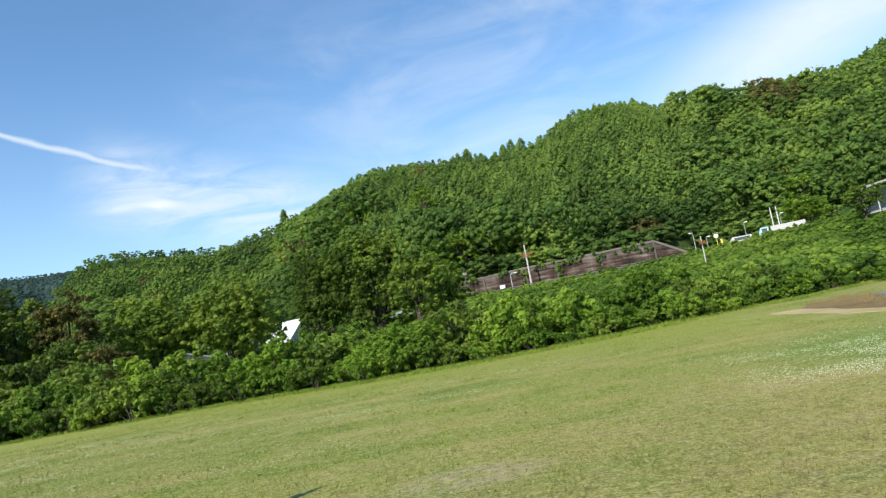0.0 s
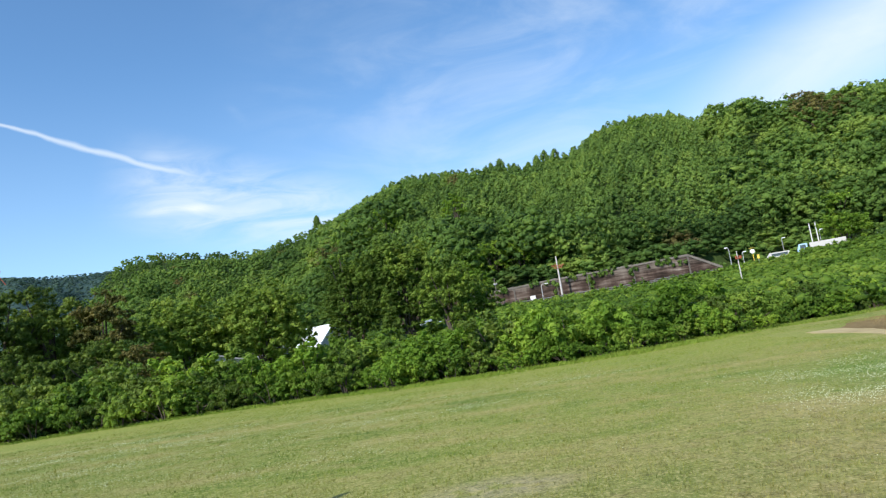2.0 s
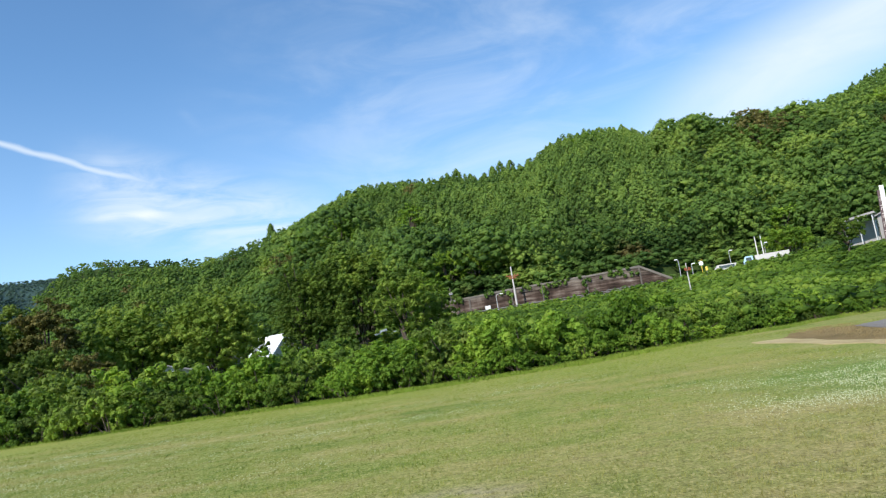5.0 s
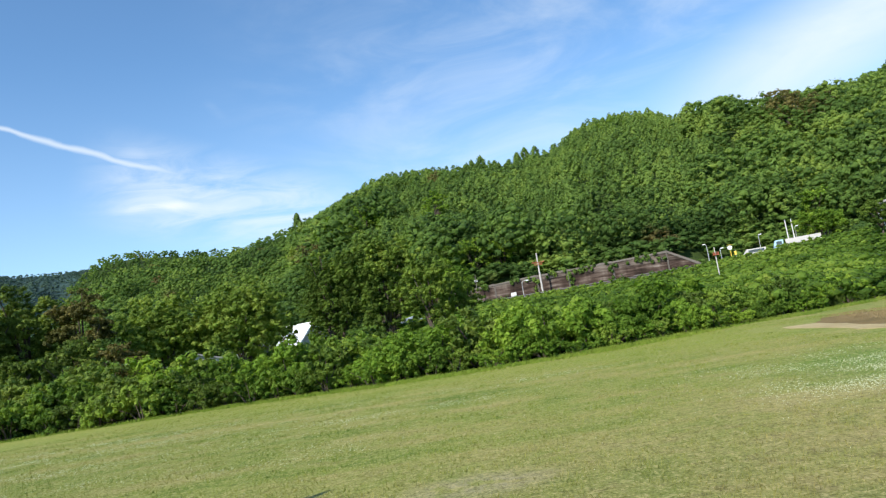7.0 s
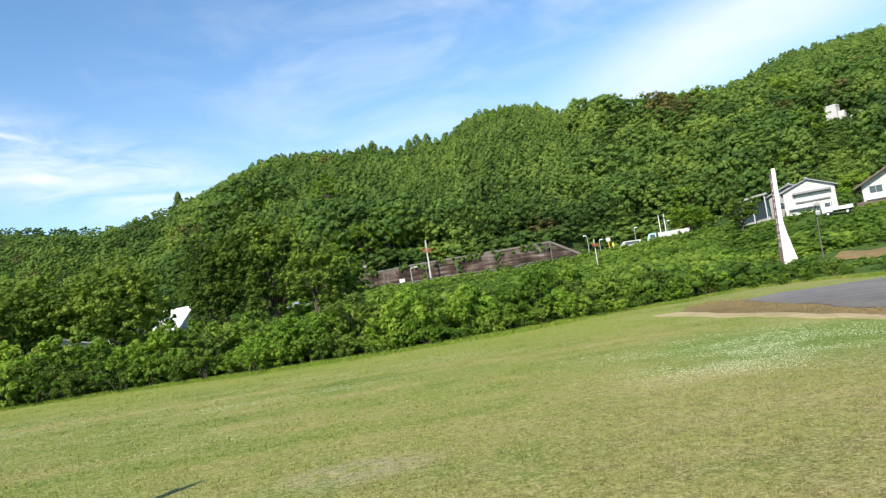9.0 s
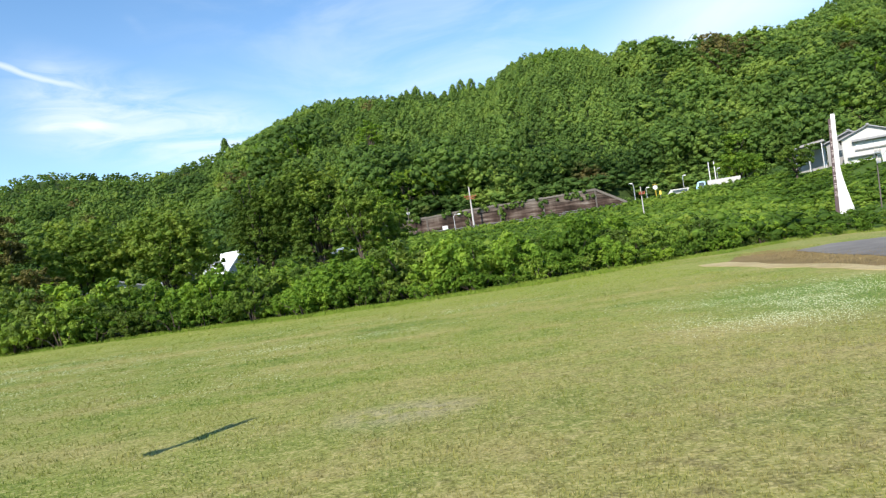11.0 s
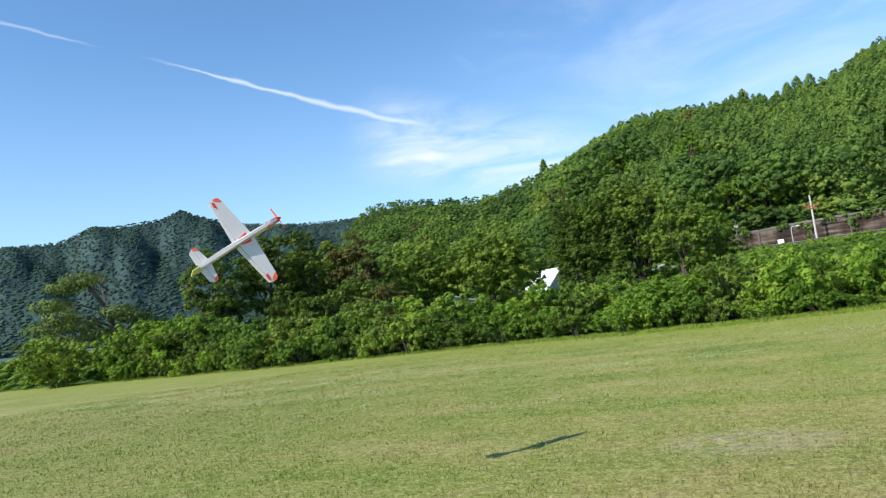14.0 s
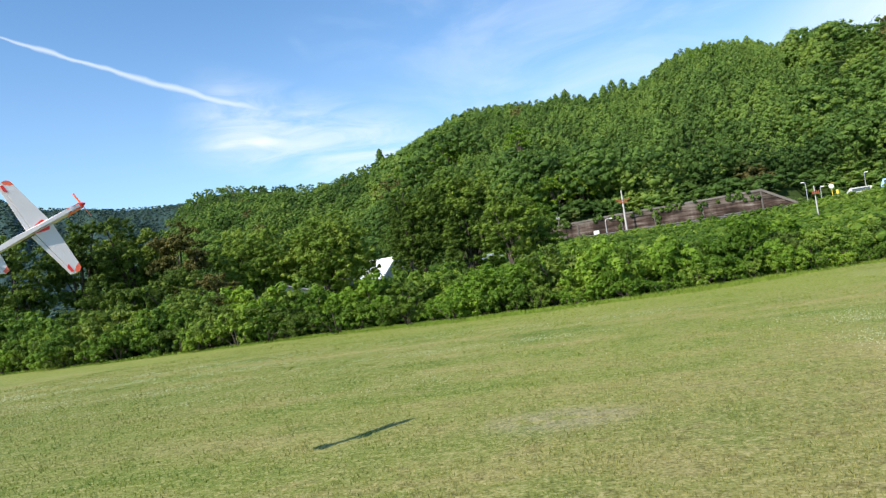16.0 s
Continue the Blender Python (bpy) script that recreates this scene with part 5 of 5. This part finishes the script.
def hill_block():
    at = bearing(-38.2, 246)
    base = float(ground_z(at.x, at.y))
    h = thing("hill_building", pose(at.x, at.y, base, 0, 0, -58), "plain white block-shaped building high on the wooded hill", "building")
    top = 43.2 - base
    part("wall", box((3.2, 3.0, top), (0, 0, top / 2 - 0.4), 0.05), PLASTER, h)
    part("parapet", box((3.4, 3.2, 0.25), (0, 0, top - 0.3), 0.04), WHITE, h)
    part("side_block", box((2.0, 1.6, top - 2.0), (2.3, 0.4, top / 2 - 1.4), 0.06), PLASTER, h)


hill_block()


# ---- vehicles ----
def wheel(parent, x, y, r):
    tyre = part("wheel", tube([(x, y - 0.1, r), (x, y + 0.1, r)], [r, r], 16), RUBBER, parent)
    part("rim", tube([(x, y - 0.11, r), (x, y + 0.11, r)], [r * 0.55, r * 0.55], 12), STEEL, tyre)


def kei_truck(az, r, z, turn):
    at = bearing(az, r)
    t = thing("pickup_truck", pose(at.x, at.y, z, 0, 0, turn), "small white flatbed pickup parked by the house", "truck")
    cabin = part("cabin", prism([(-1.7, 0.45), (-0.55, 0.45), (-0.55, 1.75), (-1.2, 1.78), (-1.62, 1.1), (-1.7, 0.95)], 1.4), WHITE, t)
    part("side_window", box((0.62, 1.42, 0.5), (-0.95, 0, 1.42), 0.02), GLASS, cabin)
    part("windscreen", box((0.05, 1.2, 0.7), (-1.42, 0, 1.45), 0.0, None, Matrix.Rotation(radians(32), 4, "Y")), GLASS, cabin)
    part("headlight", box((0.06, 0.25, 0.16), (-1.71, -0.5, 0.75), 0.01), GLASS, cabin)
    part("headlight", box((0.06, 0.25, 0.16), (-1.71, 0.5, 0.75), 0.01), GLASS, cabin)
    part("bed_floor", box((2.2, 1.4, 0.12), (0.6, 0, 0.68)), WHITE, t)
    for y in (-0.68, 0.68):
        part("bed_side", box((2.2, 0.05, 0.34), (0.6, y, 0.88), 0.01), WHITE, t)
    part("tailgate", box((0.05, 1.36, 0.34), (1.7, 0, 0.88), 0.01), WHITE, t)
    part("chassis", box((3.2, 0.9, 0.2), (0, 0, 0.48)), RUBBER, t)
    for x in (-1.1, 1.05):
        for y in (-0.62, 0.62):
            wheel(t, x, y, 0.28)


kei_truck(-37.35, 100, level(bearing(-37.35, 100)), -40)


def box_truck(az, r, z, turn):
    at = bearing(az, r)
    t = thing("box_truck", pose(at.x, at.y, z, 0, 0, turn), "white box truck with a light blue cab parked by the road", "truck")
    cabin = part("cabin", prism([(-4.3, 0.5), (-2.6, 0.5), (-2.6, 2.3), (-3.9, 2.3), (-4.25, 1.4)], 2.1), CABBLUE, t)
    part("side_window", box((0.9, 2.12, 0.65), (-3.3, 0, 1.75), 0.02), GLASS, cabin)
    part("windscreen", box((0.05, 1.8, 0.85), (-4.1, 0, 1.85), 0, None, Matrix.Rotation(radians(21), 4, "Y")), GLASS, cabin)
    part("cargo_box", box((5.6, 2.1, 1.5), (0.55, 0, 1.5), 0.05), PLASTER, t)
    part("lower_panel", box((5.5, 2.13, 0.5), (0.55, 0, 1.08), 0.02), GREYWALL, t, "grey-green lower side panel")
    part("chassis", box((8.0, 1.0, 0.3), (-0.1, 0, 0.55)), RUBBER, t)
    for x in (-3.4, 1.9, 3.0):
        for y in (-0.95, 0.95):
            wheel(t, x, y, 0.42)


box_truck(-25.85, 137, 6.1, -24)


def van(az, r, z, turn):
    at = bearing(az, r)
    t = thing("van", pose(at.x, at.y, z, 0, 0, turn), "white van with a dark red lower side by the road", "van")
    body = part("body", prism([(-2.0, 0.35), (2.0, 0.35), (2.0, 1.9), (-1.2, 1.95), (-1.85, 1.15), (-2.0, 1.0)], 1.65), PLASTER, t)
    part("side_window", box((2.6, 1.67, 0.5), (0.4, 0, 1.5), 0.02), GLASS, body)
    part("windscreen", box((0.05, 1.4, 0.85), (-1.52, 0, 1.56), 0, None, Matrix.Rotation(radians(39), 4, "Y")), GLASS, body)
    part("side_trim", box((3.9, 1.68, 0.3), (0, 0, 0.62), 0.02), ROOFBROWN, body, "dark red side trim")
    for x in (-1.3, 1.3):
        for y in (-0.75, 0.75):
            wheel(t, x, y, 0.32)


van(-22.7, 136, 5.75, -22)


# ---- the hill path, and the distant viaduct at the valley's mouth ----
def hill_path():
    """A pale concrete stair path up the clearing beside the white block."""
    bm = bmesh.new()
    prev = None
    for i in range(9):
        p = bearing(-39.3 - 0.28 * i, 238 + 3.4 * i)
        z = float(ground_z(p.x, p.y)) + 2.6
        pair = [bm.verts.new((p.x - 0.3, p.y + 0.2, z)), bm.verts.new((p.x + 0.3, p.y - 0.2, z))]
        if prev:
            bm.faces.new((prev[0], prev[1], pair[1], pair[0]))
        prev = pair
    made = bmesh.ops.extrude_face_region(bm, geom=bm.faces[:])["geom"]
    for v in made:
        if isinstance(v, bmesh.types.BMVert):
            v.co.z -= 2.8
    bmesh.ops.recalc_face_normals(bm, faces=bm.faces)
    tagged(part("hill_path", bm, CONCRETE), "pale concrete path climbing the wooded hill", "path", kind="structure")


hill_path()


def viaduct():
    a, b = bearing(46.0, 215, 3.4), bearing(64.0, 190, 3.0)
    v = thing("viaduct", Matrix.Translation(a), "long pale concrete road viaduct across the valley", "bridge")
    way = b - a
    q = Matrix.Rotation(math.atan2(way.y, way.x), 4, "Z")
    ln = way.length
    part("deck", box((ln, 7.0, 0.9), way / 2 + Vector((0, 0, 0.2)), 0.05, None, q), ROOFPALE, v)
    for s in (-3.4, 3.4):
        part("parapet", box((ln, 0.25, 0.9), way / 2 + Vector((0, 0, 1.1)) + q @ Vector((0, s, 0)), 0.03, None, q), ROOFPALE, v)
    for i in range(6):
        p = way * (i + 0.5) / 6
        part("pier", box((1.4, 4.5, 6.0), p + Vector((0, 0, -3.2)), 0.1, None, q), CONCRETE, v)


viaduct()


# ---- the model aeroplane over the field ----
def model_plane():
    """A foam aerobatic model, 0.9 m across, seen from above with its nose high. x: starboard, y: nose, z: top."""
    plane = thing("model_aeroplane", pose(-4.05, 5.085, 2.42, 110.0, -59.5, -149.2), "white foam aerobatic model aeroplane with red and black trim, flying", "aeroplane")

    def flat(outline, z, thick, name, mat, parent, label=""):
        bm = prism([(x, 0.03 + (y - 0.03) * 0.8) if y > -0.2 else (x, -0.36 + (y + 0.36) * 0.85) for x, y in outline], thick)
        bm.transform(Matrix.Translation((0, 0, z)) @ Matrix.Rotation(radians(-90), 4, "X"))
        bmesh.ops.recalc_face_normals(bm, faces=bm.faces)
        return part(name, bm, mat, parent, label)

    side = [(-0.43, -0.015), (-0.42, 0.03), (-0.15, 0.055), (0.0, 0.085), (0.12, 0.075), (0.2, 0.05), (0.36, 0.045), (0.41, 0.02), (0.41, -0.03), (0.33, -0.055), (0.05, -0.06), (-0.2, -0.035)]
    bm = prism(side, 0.040)
    bm.transform(Matrix.Rotation(radians(90), 4, "Z"))
    bmesh.ops.bevel(bm, geom=bm.edges[:], offset=0.008, segments=2, affect="EDGES")
    body = part("fuselage", bm, FOAM, plane)
    bm = prism([(0.29, -0.052), (0.41, -0.028), (0.41, 0.018), (0.36, 0.046), (0.29, 0.047)], 0.044)
    bm.transform(Matrix.Rotation(radians(90), 4, "Z"))
    part("cowl", bm, ORANGE, plane, "orange nose cowl")
    bm = prism([(-0.12, 0.058), (0.0, 0.087), (0.12, 0.077), (0.19, 0.054), (0.1, 0.045), (-0.1, 0.045)], 0.043)
    bm.transform(Matrix.Rotation(radians(90), 4, "Z"))
    part("canopy", bm, BLACK, plane, "dark canopy")
    for s in (-1, 1):
        wing = flat([(0.0, 0.17), (s * 0.40, 0.118), (s * 0.435, 0.108), (s * 0.45, 0.085), (s * 0.452, 0.04), (s * 0.45, 0.02), (0.0, -0.03)], 0.0, 0.026, "wing", FOAM, plane)
        flat([(s * 0.03, -0.032), (s * 0.45, 0.018), (s * 0.44, -0.012), (s * 0.03, -0.072)], 0.0, 0.012, "aileron", FOAM, wing)
        flat([(s * 0.395, 0.119), (s * 0.435, 0.109), (s * 0.452, 0.085), (s * 0.454, 0.04), (s * 0.43, 0.04), (s * 0.405, 0.08)], 0.0, 0.028, "tip_trim", ORANGE, wing, "orange wing-tip trim")
        flat([(s * 0.03, 0.164), (s * 0.39, 0.119), (s * 0.39, 0.112), (s * 0.03, 0.148)], 0.002, 0.026, "edge_stripe", BLACK, wing, "black leading-edge stripe")
        flat([(s * 0.03, 0.15), (s * 0.10, 0.10), (s * 0.075, 0.10), (s * 0.14, -0.01), (s * 0.03, -0.02)], 0.0135, 0.003, "flash", RED, wing, "red jagged flash")
        flat([(s * 0.03, 0.15), (s * 0.08, 0.12), (s * 0.06, 0.06), (s * 0.03, 0.05)], 0.0155, 0.003, "dark_flash", BLACK, wing, "black jagged flash")
        for x0, x1, y0 in ((0.20, 0.36, 0.09), (0.24, 0.36, 0.055)):
            flat([(s * x0, y0 + 0.02), (s * x1, y0 + 0.01), (s * x1, y0 - 0.005), (s * x0, y0 + 0.002)], 0.0145, 0.002, "lettering_bar", BLACK, wing)
        tail = flat([(0.0, -0.29), (s * 0.17, -0.33), (s * 0.175, -0.37), (0.0, -0.365)], 0.012, 0.012, "tailplane", FOAM, plane)
        flat([(s * 0.02, -0.367), (s * 0.175, -0.372), (s * 0.15, -0.42), (s * 0.03, -0.43)], 0.012, 0.008, "elevator", FOAM, tail)
        flat([(s * 0.13, -0.322), (s * 0.172, -0.332), (s * 0.177, -0.37), (s * 0.15, -0.37)], 0.012, 0.015, "tip_trim", ORANGE, tail, "orange tail-tip trim")
    for s in (-1, 1):
        flat([(s * 0.022, 0.13), (s * 0.05, 0.11), (s * 0.034, 0.02), (s * 0.022, -0.03)], -0.0145, 0.003, "belly_flash", RED, body, "red belly flash")
        flat([(s * 0.36, 0.03), (s * 0.43, 0.03), (s * 0.43, 0.005), (s * 0.38, 0.0)], -0.0145, 0.003, "belly_trim", RED, body, "faded red trim")
    bm = prism([(-0.30, 0.03), (-0.37, 0.16), (-0.41, 0.165), (-0.41, 0.02)], 0.014)
    bm.transform(Matrix.Rotation(radians(90), 4, "Z"))
    fin = part("fin", bm, FOAM, plane)
    bm = prism([(-0.413, 0.165), (-0.48, 0.13), (-0.485, -0.05), (-0.413, -0.05)], 0.010)
    bm.transform(Matrix.Rotation(radians(90), 4, "Z"))
    part("rudder", bm, LIME, fin, "faded lime-yellow rudder")
    spinner = part("spinner", tube([(0, 0.41, -0.005), (0, 0.43, -0.005), (0, 0.46, -0.005)], [0.028, 0.022, 0.004], 12), RED, plane)
    for s in (-1, 1):
        part("propeller_blade", box((0.11, 0.006, 0.018), (s * 0.06, 0.428, -0.005), 0.002, None, Matrix.Rotation(radians(s * 18), 4, "X")), ORANGE, spinner)


model_plane()


# ---- grass blades, clover and the rough margin ----
def blades(x, y, tall, wide):
    count = len(x)
    a = rng.uniform(0, 2 * math.pi, count)
    dx, dy = np.cos(a) * wide * 0.5, np.sin(a) * wide * 0.5
    lean = rng.normal(size=(2, count)) * tall * 0.45
    z = ground_z(x, y)
    p0 = np.stack((x - dx, y - dy, z - 0.003), 1)
    p1 = np.stack((x + dx, y + dy, z - 0.003), 1)
    p2 = np.stack((x + lean[0], y + lean[1], z + tall), 1)
    return np.stack((p0, p1, p2), 1).reshape(-1, 3)


def grass_material(name, tint):
    """Blades take the tone of the turf they grow in."""
    m, k = material(name)
    g = k.add("ShaderNodeNewGeometry")
    colour, tuft = turf_colour(k, g.outputs["Position"])
    own = k.ramp(g.outputs["Random Per Island"], (0.0, (0.74, 0.80, 0.62)), (0.6, (1.0, 1.03, 0.92)), (1.0, (1.16, 1.1, 1.12)))
    surface(k, k.mix(1.0, k.mix(1.0, colour, own, "MULTIPLY"), tint, "MULTIPLY"), 0.7, 0, None, 0, 0.2)
    return m


BLADE = grass_material("grass_blades", (0.84, 0.84, 0.84))
TALLBLADE = grass_material("tall_grass", (0.70, 0.84, 0.60))
DRYBLADE = plain("dry_weeds", (0.20, 0.15, 0.065), 0.9, 0, 0.5, 2.0)


def polar(count, r0, r1, power):
    az = np.radians(rng.uniform(-46, 62, count))
    r = r0 + (r1 - r0) * rng.uniform(size=count) ** power
    return -r * np.sin(az), r * np.cos(az), r


def inside(x, y):
    road = (x > 9.2) & (y < 25) & (x - 9.2 > (y - 24.5) * 0.35)
    return (past_edge(x, y) < 0.3) & ~road


def grasses():
    x, y, r = polar(190000, 3.2, 30.0, 1.15)
    bare = np.hypot((x + 0.15) * 0.95, (y - 7.35) * 1.3)
    k = inside(x, y) & ((bare > 0.75) | (rng.uniform(size=len(x)) < 0.25))
    x, y, r = x[k], y[k], r[k]
    tuft = 1.0 + 1.1 * value(np.stack((x, y), 1), 2.3, 6.1)
    verts = blades(x, y, rng.uniform(0.010, 0.034, len(x)) * np.clip(tuft, 0.3, 1.9), 0.004 + 0.0009 * r)
    tagged(link("lawn_grass", faces_mesh("lawn_grass", verts, 3), BLADE), "short mown grass, green mixed with straw", "grass", kind="stuff")
    # taller grass along the foot of the shrubs
    az = rng.uniform(-46, 58, 80000)
    r = edge_r(az) + rng.normal(0.1, 0.6, len(az))
    x, y = -r * np.sin(np.radians(az)), r * np.cos(np.radians(az))
    tall = rng.uniform(0.03, 0.15, len(x)) * np.interp(az, [-20, -15, -10, -6, 60], [0.9, 1.3, 1.3, 0.9, 1.0])
    tagged(link("tall_grass", faces_mesh("tall_grass", blades(x, y, tall, np.full(len(x), 0.022)), 3), TALLBLADE), "taller unmown grass along the shrubs", "grass", kind="stuff")
    # brown weeds on the dry bank
    y = rng.uniform(9, 26, 7000)
    x = np.interp(y, [9, 13, 19.5, 26], [10.4, 11.3, 12.3, 13.6]) + rng.normal(0, 0.55, len(y))
    tagged(link("dry_weeds", faces_mesh("dry_weeds", blades(x, y, rng.uniform(0.015, 0.06, len(x)), np.full(len(x), 0.03)), 3), DRYBLADE), "dry brown weeds along the asphalt", "weeds", kind="stuff")


grasses()


def clover():
    """White clover heads, thick in two drifts and scattered elsewhere."""
    x, y, r = polar(9000, 4.0, 27.0, 0.9)
    drifts = ((5.2, 9.5, 0.8, 0.7, 1300), (6.1, 10.5, 1.1, 0.9, 2600), (7.2, 10.0, 1.3, 0.9, 2500), (5.5, 12.9, 0.9, 0.8, 1300), (7.9, 11.8, 1.3, 1.3, 1900), (-8, 17.6, 2.6, 0.5, 800), (-4.2, 15.7, 1.8, 0.4, 700), (-1.0, 15.6, 1.6, 0.5, 600), (0.9, 19.0, 1.6, 0.5, 500), (-3.0, 10.8, 0.9, 0.4, 350), (-14, 17.5, 5.0, 0.5, 2600), (-12, 20, 5.0, 0.5, 2000), (-10, 14.5, 4.0, 0.5, 1700), (-16, 15, 4.0, 1.6, 1200), (-6, 12, 3.0, 0.4, 700), (-16, 11.5, 4.0, 0.5, 900))
    x = np.concatenate([x] + [rng.normal(a, sa, count) for a, b, sa, sb, count in drifts])
    y = np.concatenate([y] + [rng.normal(b, sb, count) for a, b, sa, sb, count in drifts])
    p = np.stack((x, y), 1)
    k = (rng.uniform(size=len(x)) < np.clip(0.6 + 1.8 * value(p, 1.1, 2.2), 0, 1)) & inside(x, y)
    k[:9000] &= (rng.uniform(size=9000) < 0.12) & (r > 7.0)
    x, y = x[k], y[k]
    r = np.hypot(x, y)
    s = (0.0044 + 0.00030 * r) * rng.uniform(0.7, 1.25, len(x))
    z = rng.uniform(0.02, 0.05, len(x))
    c = np.stack((x, y, z), 1)[:, None, :]
    o = np.array([(1, 0, 0), (0, 1, 0), (0, 0, 1), (0, 1, 0), (-1, 0, 0), (0, 0, 1), (-1, 0, 0), (0, -1, 0), (0, 0, 1), (0, -1, 0), (1, 0, 0), (0, 0, 1)], float)
    verts = (c + o[None] * s[:, None, None]).reshape(-1, 3)
    tagged(link("clover_flowers", faces_mesh("clover_flowers", verts, 3), CLOVER), "white clover flowers scattered in the grass", "flowers", kind="stuff")


CLOVER = plain("clover_white", (0.42, 0.45, 0.28), 0.8, 0, 0.15, 5.0)
clover()
